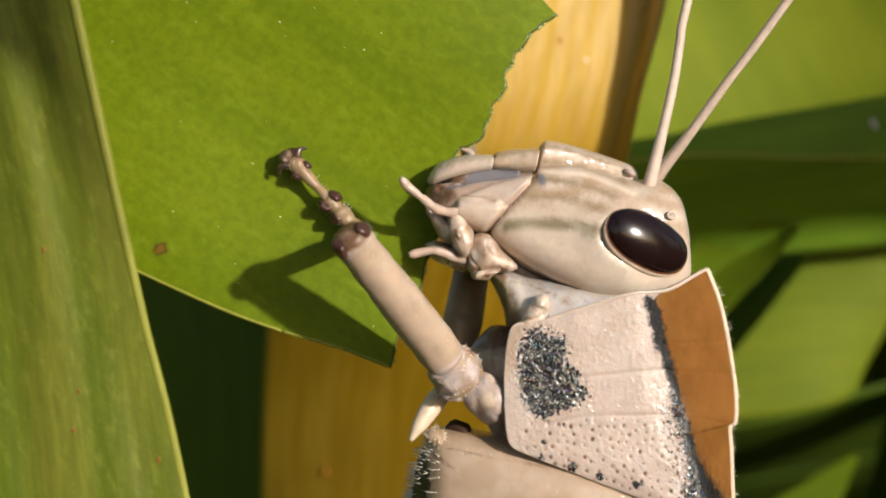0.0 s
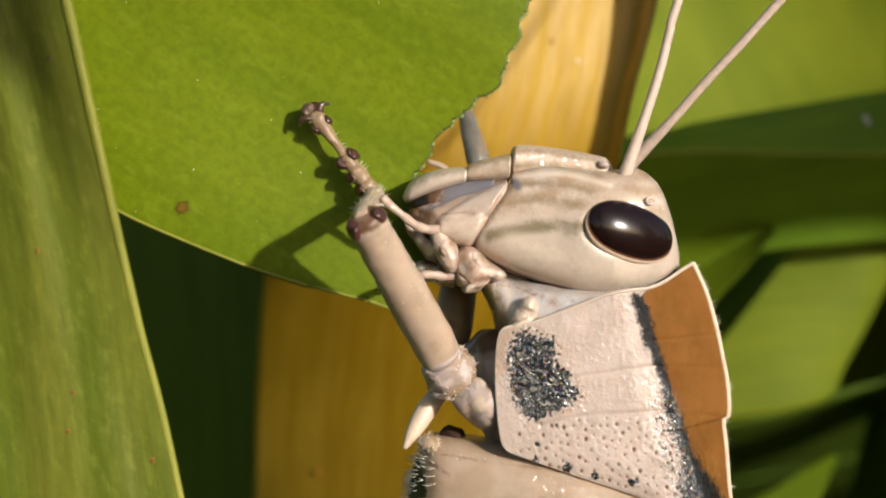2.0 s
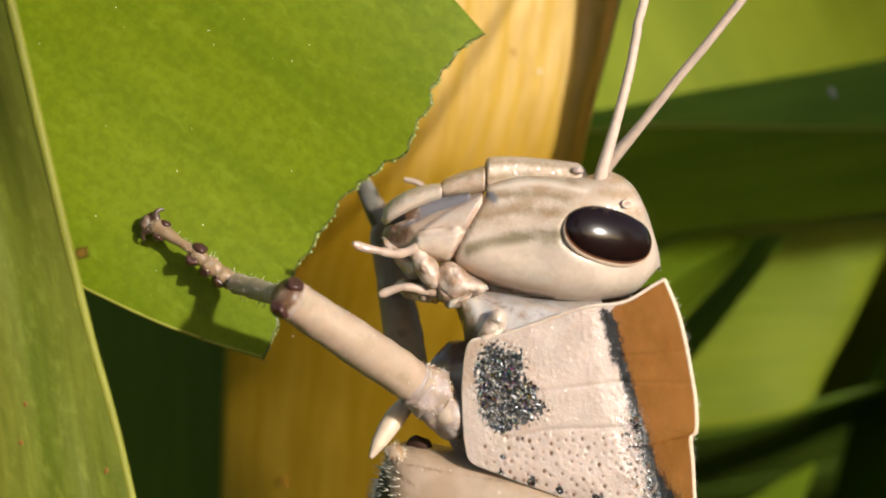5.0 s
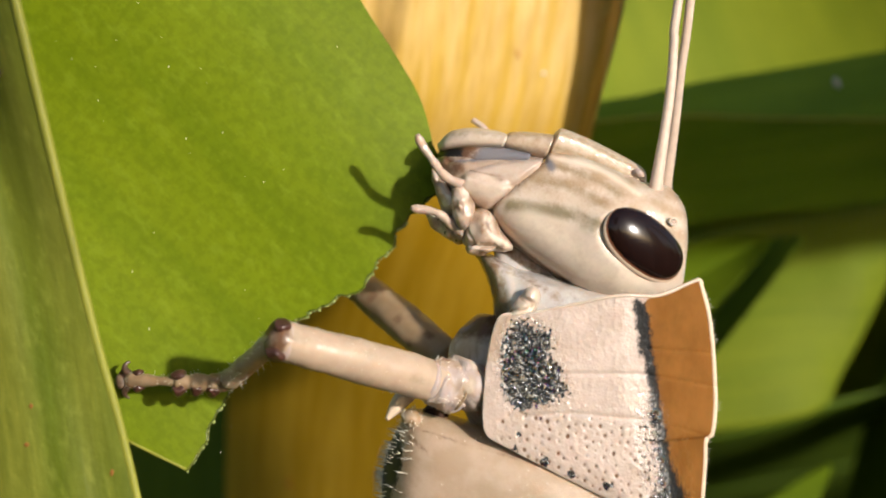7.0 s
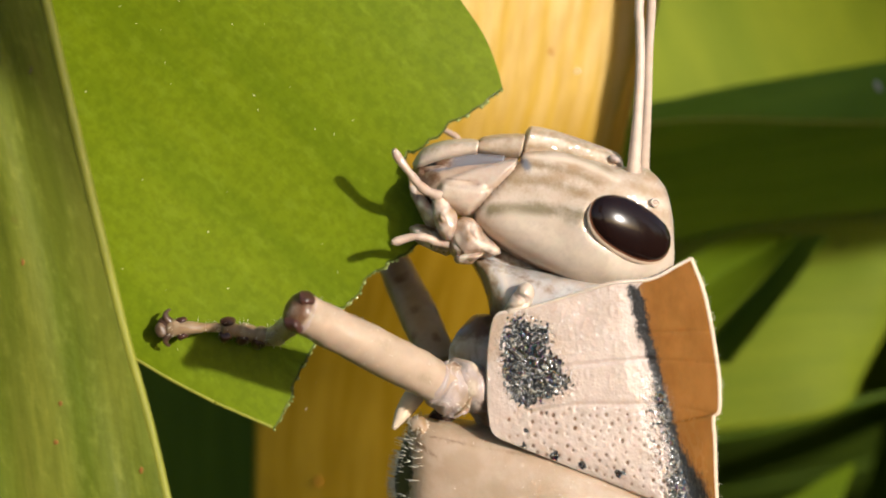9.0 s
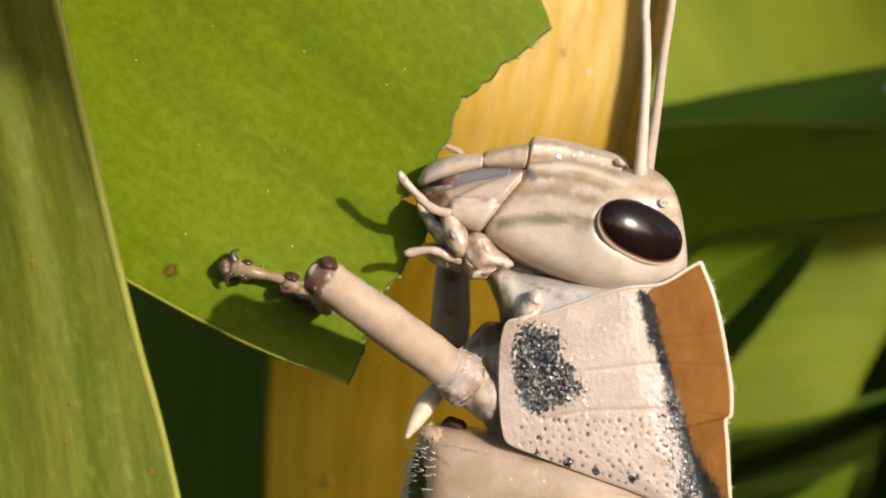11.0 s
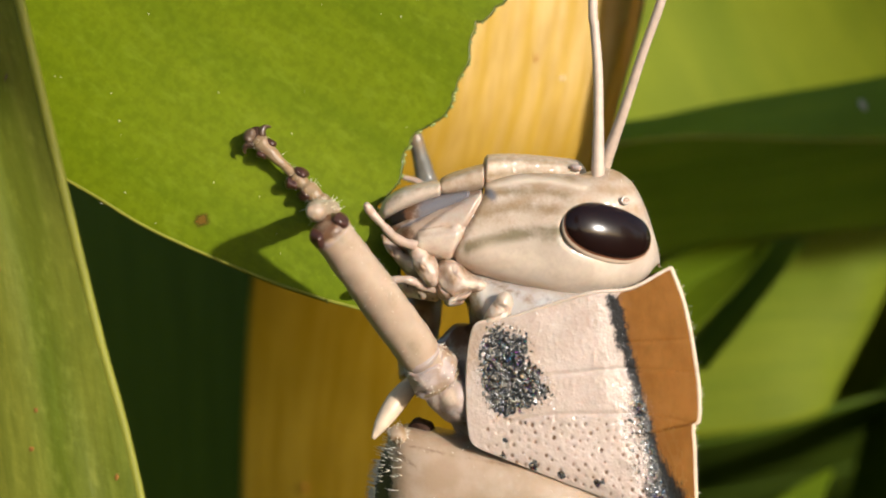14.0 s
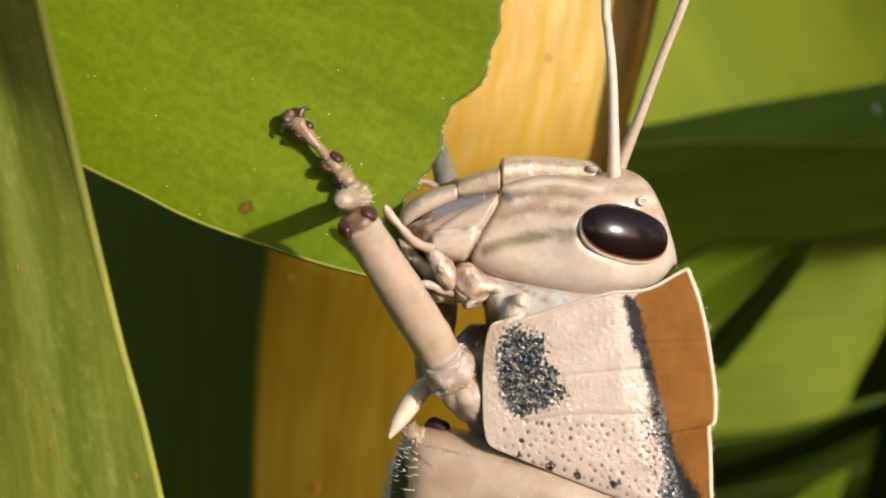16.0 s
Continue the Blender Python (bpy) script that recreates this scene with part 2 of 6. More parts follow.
FEELER_NEAR = [(0, 0.7), (0.5, 7.9), (1, 11.1), (1.5, 12.7), (2, 14.6), (2.5, 15.9), (3, 15.5), (3.5, 15.4), (3.7, 17.6), (4.2, 16.8), (4.7, 16.0),
    (5.2, 15.3), (5.8, 14.4), (6, 12.6), (6.5, -10.5), (7, -13.6), (7.5, -10.8), (8, -9.6), (8.5, -7.2), (8.7, -10.5), (9.3, -9.0), (9.9, -7.5),
    (10.4, -6.3), (10.8, -5.3), (11, -5.5), (11.5, -5.1), (12, -4.6), (12.5, -3.3), (13, -1.3), (13.5, -0.4), (14, 0.4), (14.5, 0.3), (15, -0.3),
    (15.5, -0.4), (16, 0.0)]
FEELER_FAR = [(0, 1.9), (0.5, 9.2), (1, 12.4), (1.5, 14.1), (2, 16.8), (2.5, 18.8), (3, 19.3), (3.5, 20.0), (3.7, 21.8), (4.2, 20.2), (4.7, 18.5),
    (5.2, 16.9), (5.8, 15.0), (6, 12.9), (6.5, -36.2), (7, -37.7), (7.5, -35.2), (8, -34.3), (8.5, -32.3), (8.7, -35.0), (9.3, -32.0), (9.9, -28.9),
    (10.4, -26.4), (10.8, -24.4), (11, -24.1), (11.5, -22.0), (12, -19.7), (12.5, -16.7), (13, -10.9), (13.5, -6.2), (14, -2.9), (14.5, -0.5), (15,
    -0.7), (15.5, -0.6), (16, 0.0)]
PALP_UPPER = [(-2.74, 0.4, 0.82), (-2.74, 0.4, 0.79), (-2.74, 0.4, 0.76), (-2.74, 0.4, 0.73), (-2.32, 0.4, 1.00), (-1.90, 0.4, 1.26), (-1.47, 0.4,
    1.53), (-1.05, 0.4, 1.79), (-1.21, 0.4, 1.57), (-1.61, 0.4, 1.02), (-2.02, 0.4, 0.47), (-2.42, 0.4, -0.08), (-2.91, 0.4, -0.75), (-3.07, 0.4,
    -0.97), (-2.96, 0.4, 1.25), (-2.82, 0.4, 1.20), (-2.65, 0.4, 1.20), (-2.48, 0.4, 1.20), (-2.31, 0.4, 1.20), (-2.33, 0.4, 1.20), (-2.38, 0.4,
    1.21), (-2.42, 0.4, 1.22), (-2.46, 0.4, 1.23), (-2.50, 0.4, 1.24), (-2.51, 0.4, 1.24), (-2.63, 0.4, 1.25), (-2.74, 0.4, 1.27), (-2.85, 0.4, 1.28),
    (-2.91, 0.4, 1.33), (-2.96, 0.4, 1.38), (-2.22, 0.4, 1.60), (-1.47, 0.4, 1.83), (-1.68, 0.4, 1.76), (-1.89, 0.4, 1.69), (-2.09, 0.4, 1.62)]
PALP_LOWER = [(-1.76, 1.3, -1.88), (-1.54, 1.3, -1.89), (-1.31, 1.3, -1.90), (-1.09, 1.3, -1.92), (-1.40, 1.3, -2.07), (-1.71, 1.3, -2.21), (-2.02,
    1.3, -2.36), (-2.33, 1.3, -2.51), (-2.37, 1.3, -2.41), (-2.46, 1.3, -2.16), (-2.55, 1.3, -1.92), (-2.64, 1.3, -1.67), (-2.75, 1.3, -1.38), (-2.79,
    1.3, -1.28), (-2.70, 1.3, -1.66), (-1.95, 1.3, -1.45), (-1.80, 1.3, -1.69), (-1.66, 1.3, -1.92), (-1.51, 1.3, -2.16), (-1.57, 1.3, -2.12), (-1.74,
    1.3, -2.02), (-1.91, 1.3, -1.91), (-2.06, 1.3, -1.82), (-2.17, 1.3, -1.74), (-2.23, 1.3, -1.71), (-2.14, 1.3, -1.71), (-2.04, 1.3, -1.71), (-1.95,
    1.3, -1.71), (-1.69, 1.3, -1.61), (-1.43, 1.3, -1.50), (-1.33, 1.3, -1.39), (-1.22, 1.3, -1.27), (-1.10, 1.3, -1.34), (-0.99, 1.3, -1.41), (-0.87,
    1.3, -1.48)]
# sideways sway of the leaves behind, seconds and millimetres
SWAY = [(0, 0.0), (2, -0.8), (3.5, -2.0), (5.8, 0.5), (7, 0.5), (8.5, 0.3), (11, -0.3), (12, -0.6), (14, -0.3), (16, 0.0)]
TIMES = [row[0] for row in CAMERA]

walk(cam, [(t, pose(x * MM, -D * MM, z * MM, 90, 0, 0)) for t, x, z in CAMERA],
     [(0.0, 0.12), (3.7, 0.12), (5.8, 0.26), (8.5, 0.26), (11.0, 0.23), (16.0, 0.21)])

# ---- light: a clear sky and one sun, high on the camera's side ----
SUN = Vector((0.74, -1.0, 0.28)).normalized()
world = bpy.data.worlds.new("sky")
scene.world = world
world.use_nodes = True
wn = world.node_tree.nodes
sky = wn.new("ShaderNodeTexSky")
sky.sky_type, sky.sun_disc = "NISHITA", False
sky.sun_elevation = math.asin(SUN.z)
sky.sun_rotation = math.atan2(SUN.x, SUN.y)
wn["Background"].inputs["Strength"].default_value = 0.15
world.node_tree.links.new(sky.outputs["Color"], wn["Background"].inputs["Color"])
lamp = bpy.data.lights.new("sun", "SUN")
lamp.energy, lamp.angle, lamp.color = 4.7, radians(2.0), (1.0, 0.94, 0.885)
sun = new("sun", lamp)
sun.matrix_world = look(tuple(SUN * 2), (0, 0, 0))


# ---- materials ----
def material(name):
    m = bpy.data.materials.new(name)
    m.use_nodes = True
    return m, m.node_tree.nodes, m.node_tree.links, m.node_tree.nodes["Principled BSDF"]


def mixed(nodes, links, fac, a, b, mode="MIX"):
    """Mix of two colours or sockets; fac is a socket or a number."""
    n = nodes.new("ShaderNodeMix")
    n.data_type, n.blend_type = "RGBA", mode
    for socket, value in ((n.inputs[0], fac), (n.inputs[6], a), (n.inputs[7], b)):
        if hasattr(value, "links"):
            links.new(value, socket)
        else:
            socket.default_value = value if isinstance(value, (int, float)) else (*value[:3], 1)
    return n.outputs[2]


def ramp(nodes, links, fac, a, b):
    n = nodes.new("ShaderNodeMapRange")
    n.interpolation_type = "SMOOTHSTEP"
    n.inputs[1].default_value, n.inputs[2].default_value = a, b
    links.new(fac, n.inputs[0])
    return n.outputs[0]


def noisy(nodes, links, coord, scale, stretch=(1, 1, 1), detail=3.0, rough=0.55):
    mp = nodes.new("ShaderNodeMapping")
    mp.inputs["Scale"].default_value = [s * scale for s in stretch]
    if stretch == (1, 1, 1):
        mp.inputs["Rotation"].default_value = (0.5, 0.35, 0.8)
    links.new(coord, mp.inputs[0])
    n = nodes.new("ShaderNodeTexNoise")
    n.inputs["Scale"].default_value, n.inputs["Detail"].default_value = 1.0, detail
    n.inputs["Roughness"].default_value = rough
    links.new(mp.outputs[0], n.inputs["Vector"])
    return n.outputs["Fac"]


def spots(nodes, links, coord, scale, feature="F1"):
    mp = nodes.new("ShaderNodeMapping")
    mp.inputs["Scale"].default_value = (scale, scale, scale)
    links.new(coord, mp.inputs[0])
    n = nodes.new("ShaderNodeTexVoronoi")
    n.feature = feature
    n.inputs["Scale"].default_value = 1.0
    links.new(mp.outputs[0], n.inputs["Vector"])
    return n.outputs["Distance"]


def bumped(nodes, links, bsdf, height, metres, strength=1.0):
    b = nodes.new("ShaderNodeBump")
    b.inputs["Strength"].default_value, b.inputs["Distance"].default_value = strength, metres
    links.new(height, b.inputs["Height"])
    links.new(b.outputs[0], bsdf.inputs["Normal"])
    return b


def mask(nodes, name):
    n = nodes.new("ShaderNodeAttribute")
    n.attribute_name = name
    return n.outputs["Fac"]


def leaf_material(name, deep, light, vein=0.35, scale=1.0, rough=0.42, sheer=0.25, gloss=0.3, blotch=(0.2, 0.13, 0.04), blotches=0.0, relief=0.4, mottle=0.0, dry=None, grain=(1, 0.55, 1)):
    """A blade: the UV map runs in millimetres, x across it and y along it."""
    m, n, l, b = material(name)
    uv = n.new("ShaderNodeUVMap").outputs[0]
    fine = noisy(n, l, uv, 6.0 * scale, (1, 0.06, 1), 4)
    broad = noisy(n, l, uv, 0.9 * scale, (1, 0.10, 1), 2)
    cell = noisy(n, l, uv, 5.0 * scale, (1, 0.8, 1), 4, 0.7)
    patch = noisy(n, l, uv, 0.35, (1, 0.6, 1), 3)
    col = mixed(n, l, ramp(n, l, broad, 0.3, 0.7), deep, light)
    if dry:
        away = n.new("ShaderNodeSeparateXYZ")
        l.new(uv, away.inputs[0])
        bare = noisy(n, l, uv, 1.5, (1, 0.05, 1), 4, 0.6)
        faded = mixed(n, l, ramp(n, l, bare, 0.35, 0.62), dry[2], dry[3])
        col = mixed(n, l, ramp(n, l, away.outputs[1], dry[1], dry[0]), col, faded)
    dark = [c * 0.72 for c in deep]
    col = mixed(n, l, ramp(n, l, fine, 0.62, 0.36), col, mixed(n, l, vein, col, dark))
    col = mixed(n, l, ramp(n, l, cell, 0.55, 0.8), col, mixed(n, l, 0.35, col, [min(1, c * 1.7 + 0.01) for c in light]))
    col = mixed(n, l, ramp(n, l, patch, 0.35, 0.75), col, mixed(n, l, 0.3, col, dark))
    if mottle:
        grains = noisy(n, l, uv, 3.4, grain, 5, 0.68)
        col = mixed(n, l, ramp(n, l, grains, 0.42, 0.60), col, mixed(n, l, mottle * 0.45, col, [c * 0.62 for c in deep]))
        pale = noisy(n, l, uv, 1.7, (1, 0.5, 1), 4, 0.6)
        col = mixed(n, l, ramp(n, l, pale, 0.52, 0.72), col, mixed(n, l, mottle * 0.4, col, [min(1, c * 1.5 + 0.012) for c in light]))
    if blotches:
        stain = noisy(n, l, uv, 0.55, (1, 0.5, 1), 5, 0.65)
        col = mixed(n, l, ramp(n, l, stain, 0.66 - 0.08 * blotches, 0.78), col, mixed(n, l, 0.7, col, blotch))
    l.new(col, b.inputs["Base Color"])
    b.inputs["Roughness"].default_value = rough
    b.inputs["Specular IOR Level"].default_value = gloss
    add = n.new("ShaderNodeMath")
    l.new(fine, add.inputs[0])
    l.new(cell, add.inputs[1])
    bumped(n, l, b, add.outputs[0], 0.00006, relief)
    if sheer:
        tr = n.new("ShaderNodeBsdfTranslucent")
        l.new(mixed(n, l, 0.5, col, light), tr.inputs["Color"])
        mix = n.new("ShaderNodeMixShader")
        mix.inputs[0].default_value = sheer
        out = n["Material Output"]
        l.new(b.outputs[0], mix.inputs[1])
        l.new(tr.outputs[0], mix.inputs[2])
        l.new(mix.outputs[0], out.inputs["Surface"])
    return m


EATEN = leaf_material("fresh_green_blade", (0.108, 0.153, 0.003), (0.132, 0.175, 0.004), 0.08, 0.7, 0.45, 0.05, 0.09, relief=0.14, mottle=0.7, grain=(0.8, 0.7, 1))
STRAP = leaf_material("olive_green_blade", (0.094, 0.126, 0.005), (0.172, 0.180, 0.021), 0.25, 0.5, 0.5, 0.12, 0.25, (0.16, 0.095, 0.02), 0.5, mottle=0.7, grain=(1, 0.12, 1))
STRAP_EDGE = leaf_material("pale_blade_margin", (0.245, 0.252, 0.028), (0.30, 0.298, 0.042), 0.2, 1.0, 0.5, 0.2)
# dry, faded towards the top; shade lower down is partly put into the deeper yellow
YELLOW = leaf_material("withered_yellow_blade", (0.42, 0.235, 0.004), (0.55, 0.33, 0.022), 0.30, 1.3, 0.5, 0.2, 0.25, (0.45, 0.17, 0.02), 0.5, dry=(27.0, 36.0, (0.61, 0.385, 0.036), (0.72, 0.49, 0.165)))
# SHADE carries shade in its darker green; BRIGHT is the lighter, sunlit blade
SHADE = leaf_material("shade_dark_blade", (0.050, 0.088, 0.005), (0.070, 0.112, 0.007), 0.3, 0.5, 0.6, 0.03, 0.12)
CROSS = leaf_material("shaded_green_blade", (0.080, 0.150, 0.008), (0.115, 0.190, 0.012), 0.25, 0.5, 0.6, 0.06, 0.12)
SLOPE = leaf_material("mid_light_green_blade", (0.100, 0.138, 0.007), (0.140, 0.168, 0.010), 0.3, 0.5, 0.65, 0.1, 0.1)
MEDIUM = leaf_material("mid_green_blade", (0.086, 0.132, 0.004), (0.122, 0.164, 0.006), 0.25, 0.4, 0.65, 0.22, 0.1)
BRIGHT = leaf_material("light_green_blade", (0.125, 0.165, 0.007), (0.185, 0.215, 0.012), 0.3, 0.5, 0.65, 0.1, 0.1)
RIM = leaf_material("bitten_rim", (0.050, 0.070, 0.008), (0.110, 0.130, 0.020), 0.3, 2.0, 0.2, 0.0)


def shell_material(name, base, warm, rough=0.38, grain=0.6, wet=(2200, 0.0001, 0.35, 0.14)):
    """Pale cuticle: two tones, fine grain, faint speckle; masks 'dark', 'olive', 'brown', 'line' carry its pigment and
    some shade.
    """
    m, n, l, b = material(name)
    co = n.new("ShaderNodeTexCoord").outputs["Object"]
    tone = noisy(n, l, co, 900, (1, 1, 1), 4)
    grainy = noisy(n, l, co, 9000, (1, 1, 1), 3, 0.6)
    col = mixed(n, l, ramp(n, l, tone, 0.35, 0.68), base, warm)
    col = mixed(n, l, ramp(n, l, grainy, 0.56, 0.75), col, mixed(n, l, 0.2, col, (0.30, 0.19, 0.12)))
    wob = n.new("ShaderNodeMath")
    wob.operation = "MULTIPLY_ADD"
    l.new(noisy(n, l, co, 3500, (1, 1, 1), 4, 0.7), wob.inputs[0])
    wob.inputs[1].default_value, wob.inputs[2].default_value = 0.9, -0.45

    def edged(key, a=0.35, c=0.65):
        s = n.new("ShaderNodeMath")
        l.new(mask(n, key), s.inputs[0])
        l.new(wob.outputs[0], s.inputs[1])
        return ramp(n, l, s.outputs[0], a, c)

    col = mixed(n, l, edged("olive", 0.1, 1.0), col, mixed(n, l, 0.85, col, (0.145, 0.118, 0.055)))
    col = mixed(n, l, edged("tan", 0.05, 1.05), col, mixed(n, l, 0.8, col, (0.30, 0.19, 0.095)))
    col = mixed(n, l, edged("blue", 0.1, 0.8), col, mixed(n, l, 0.85, col, (0.12, 0.13, 0.16)))
    col = mixed(n, l, edged("pale", 0.15, 0.95), col, mixed(n, l, 0.7, col, (0.72, 0.62, 0.50)))
    col = mixed(n, l, edged("line", 0.2, 0.9), col, (0.13, 0.065, 0.032))
    col = mixed(n, l, edged("brown", 0.3, 0.7), col, mixed(n, l, ramp(n, l, noisy(n, l, co, 550, (1, 1, 1), 4, 0.6), 0.3, 0.7), (0.135, 0.055, 0.010), (0.190, 0.082, 0.018)))
    col = mixed(n, l, edged("dark"), col, mixed(n, l, grainy, (0.003, 0.003, 0.004), (0.016, 0.015, 0.013)))
    l.new(col, b.inputs["Base Color"])
    b.inputs["Roughness"].default_value = rough
    b.inputs["Specular IOR Level"].default_value = 0.3
    b.inputs["Subsurface Weight"].default_value = 0.5
    b.inputs["Subsurface Radius"].default_value = (0.0007, 0.0004, 0.00028)
    bumped(n, l, b, grainy, 0.000008, grain)
    # a thin wet film over it, uneven at its own scale
    film_coat = n.new("ShaderNodeBump")
    film_coat.inputs["Strength"].default_value, film_coat.inputs["Distance"].default_value = 1.0, wet[1]
    l.new(noisy(n, l, co, wet[0], (1, 1, 1), 1, 0.5), film_coat.inputs["Height"])
    l.new(film_coat.outputs[0], b.inputs["Coat Normal"])
    less = n.new("ShaderNodeMapRange")
    less.inputs[3].default_value, less.inputs[4].default_value = wet[2], 0.05
    l.new(mask(n, "dark"), less.inputs[0])
    l.new(less.outputs[0], b.inputs["Coat Weight"])
    b.inputs["Coat Roughness"].default_value = wet[3]
    return m


CREAM = shell_material("cream_cuticle", (0.503, 0.413, 0.331), (0.575, 0.480, 0.399), wet=(2600, 0.00010, 0.32, 0.13))
PINKISH = shell_material("pinkish_cuticle", (0.44, 0.325, 0.255), (0.51, 0.39, 0.315), 0.3, wet=(2600, 0.00020, 0.55, 0.1))
CHEST = shell_material("beige_chest_cuticle", (0.361, 0.261, 0.176), (0.427, 0.323, 0.237), 0.36, wet=(5200, 0.00011, 0.4, 0.1))
LEG = shell_material("beige_leg_cuticle", (0.39, 0.29, 0.21), (0.445, 0.335, 0.245), 0.42, wet=(3500, 0.00006, 0.2, 0.2))
FOOT = shell_material("brownish_foot_cuticle", (0.25, 0.17, 0.095), (0.32, 0.225, 0.135), 0.4, wet=(3500, 0.0001, 0.15, 0.2))
LILAC = shell_material("lilac_grey_cuticle", (0.36, 0.285, 0.25), (0.43, 0.345, 0.31), 0.45, wet=(3500, 0.00008, 0.12, 0.2))
NECK = shell_material("bluish_white_membrane", (0.43, 0.405, 0.39), (0.51, 0.47, 0.44), 0.25, 0.3, wet=(1200, 0.00015, 0.5, 0.15))
BLUISH = shell_material("shaded_blue_grey_cuticle", (0.125, 0.118, 0.098), (0.20, 0.19, 0.165), 0.3)


def plain(name, colour, rough=0.4, spec=0.5, vary=0.25, scale=2500, coat=0.0):
    m, n, l, b = material(name)
    co = n.new("ShaderNodeTexCoord").outputs["Object"]
    f = noisy(n, l, co, scale, (1, 1, 1), 4)
    l.new(mixed(n, l, f, [c * (1 - vary) for c in colour], [min(1, c * (1 + vary)) for c in colour]), b.inputs["Base Color"])
    b.inputs["Roughness"].default_value, b.inputs["Specular IOR Level"].default_value = rough, spec
    b.inputs["Coat Weight"].default_value = coat
    bumped(n, l, b, f, 0.00002, 0.3)
    return m


EYE = plain("black_brown_eye", (0.010, 0.0042, 0.0035), 0.2, 0.36, 0.5, 900)
EYE_RING = plain("pale_eye_ring", (0.55, 0.42, 0.31), 0.4)
IVORY = plain("ivory_edge", (0.60, 0.47, 0.34), 0.42)
FEELER = plain("pinkish_feeler", (0.55, 0.425, 0.34), 0.45)
JAW = plain("red_brown_jaw", (0.16, 0.06, 0.03), 0.25)
BROWNISH = plain("dark_brown_spur", (0.055, 0.022, 0.015), 0.3)
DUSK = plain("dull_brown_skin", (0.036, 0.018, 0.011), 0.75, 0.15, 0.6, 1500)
HAIR = plain("pale_hair", (0.80, 0.72, 0.58), 0.35, 0.3)
DROP = plain("wet_sap", (0.34, 0.40, 0.13), 0.05, 0.9)
DROP.node_tree.nodes["Principled BSDF"].inputs["Transmission Weight"].default_value = 0.3
PAD = plain("tan_brown_pad", (0.12, 0.075, 0.045), 0.42, 0.4, 0.7, 2600)
CLAW_BROWN = plain("brown_claw", (0.065, 0.036, 0.022), 0.3, 0.6, 0.6, 1500)
FLECK = plain("rusty_fleck", (0.40, 0.14, 0.018), 0.7, 0.2)
SPECKLE = plain("brown_fleck", (0.20, 0.085, 0.016), 0.7, 0.2)
OLIVE = plain("olive_brown_fleck", (0.115, 0.068, 0.008), 0.8, 0.1)
OLIVE.node_tree.links.new(mask(OLIVE.node_tree.nodes, "stain"), OLIVE.node_tree.nodes["Principled BSDF"].inputs["Alpha"])
GREY = plain("grey_speck", (0.30, 0.30, 0.24), 0.6)
SOIL = plain("dark_soil", (0.035, 0.026, 0.018), 0.9, 0.2, 0.5, 60)


# ---- mesh helpers, in millimetres ----
def at(p, y):
    """A point of the drawing plane moved to depth y along the sight line of the resting camera."""
    k = 1 + y / D
    return Vector((p[0] * k, y, p[1] * k))


def smooth_line(pts, n):
    """n points evenly along a Catmull-Rom curve through pts."""
    P = np.array([list(p) for p in pts], float)
    E = np.vstack([2 * P[0] - P[1], P, 2 * P[-1] - P[-2]])
    out = []
    for i in range(1, len(E) - 2):
        for s in np.linspace(0, 1, 24, endpoint=False):
            a, b, c, d = E[i - 1], E[i], E[i + 1], E[i + 2]
            out.append(0.5 * (2 * b + (c - a) * s + (2 * a - 5 * b + 4 * c - d) * s * s + (3 * b - a - 3 * c + d) * s ** 3))
    out.append(P[-1])
    out = np.array(out)
    step = np.concatenate([[0], np.cumsum(np.linalg.norm(np.diff(out, axis=0), axis=1))])
    want = np.linspace(0, step[-1], n)
    return np.stack([np.interp(want, step, out[:, k]) for k in range(out.shape[1])], 1)


def curve_at(pts, xs, axis=0):
    """Values of the other coordinate of a smooth line at the given values of one."""
    c = smooth_line(pts, 400)
    o = np.argsort(c[:, axis])
    return np.interp(xs, c[o, axis], c[o, 1 - axis])


def side_view(P):
    """Where points show from the side, in the drawing plane."""
    k = D / (D + P[:, 1])
    return np.stack([P[:, 0] * k, P[:, 2] * k], 1)


def distance_to(S, pts, n=120):
    line = smooth_line(pts, n)
    return np.sqrt(((S[:, None, :] - line[None, :, :]) ** 2).sum(2)).min(1)


def band(S, pts, half, soft=0.08):
    d = distance_to(S, pts)
    return 1 / (1 + np.exp((d - half) / (soft * 0.5)))


def inside(S, pts, soft=0.1):
    """1 within a closed outline, fading over soft."""
    poly = smooth_line(list(pts) + [pts[0]], 160)
    x, y = S[:, 0], S[:, 1]
    odd = np.zeros(len(S), bool)
    for (ax, ay), (bx, by) in zip(poly[:-1], poly[1:]):
        hit = ((ay > y) != (by > y)) & (x < (bx - ax) * (y - ay) / (by - ay + 1e-12) + ax)
        odd ^= hit
    d = distance_to(S, list(pts) + [pts[0]], 200)
    d = np.where(odd, d, -d)
    return 1 / (1 + np.exp(-d / (soft * 0.5)))


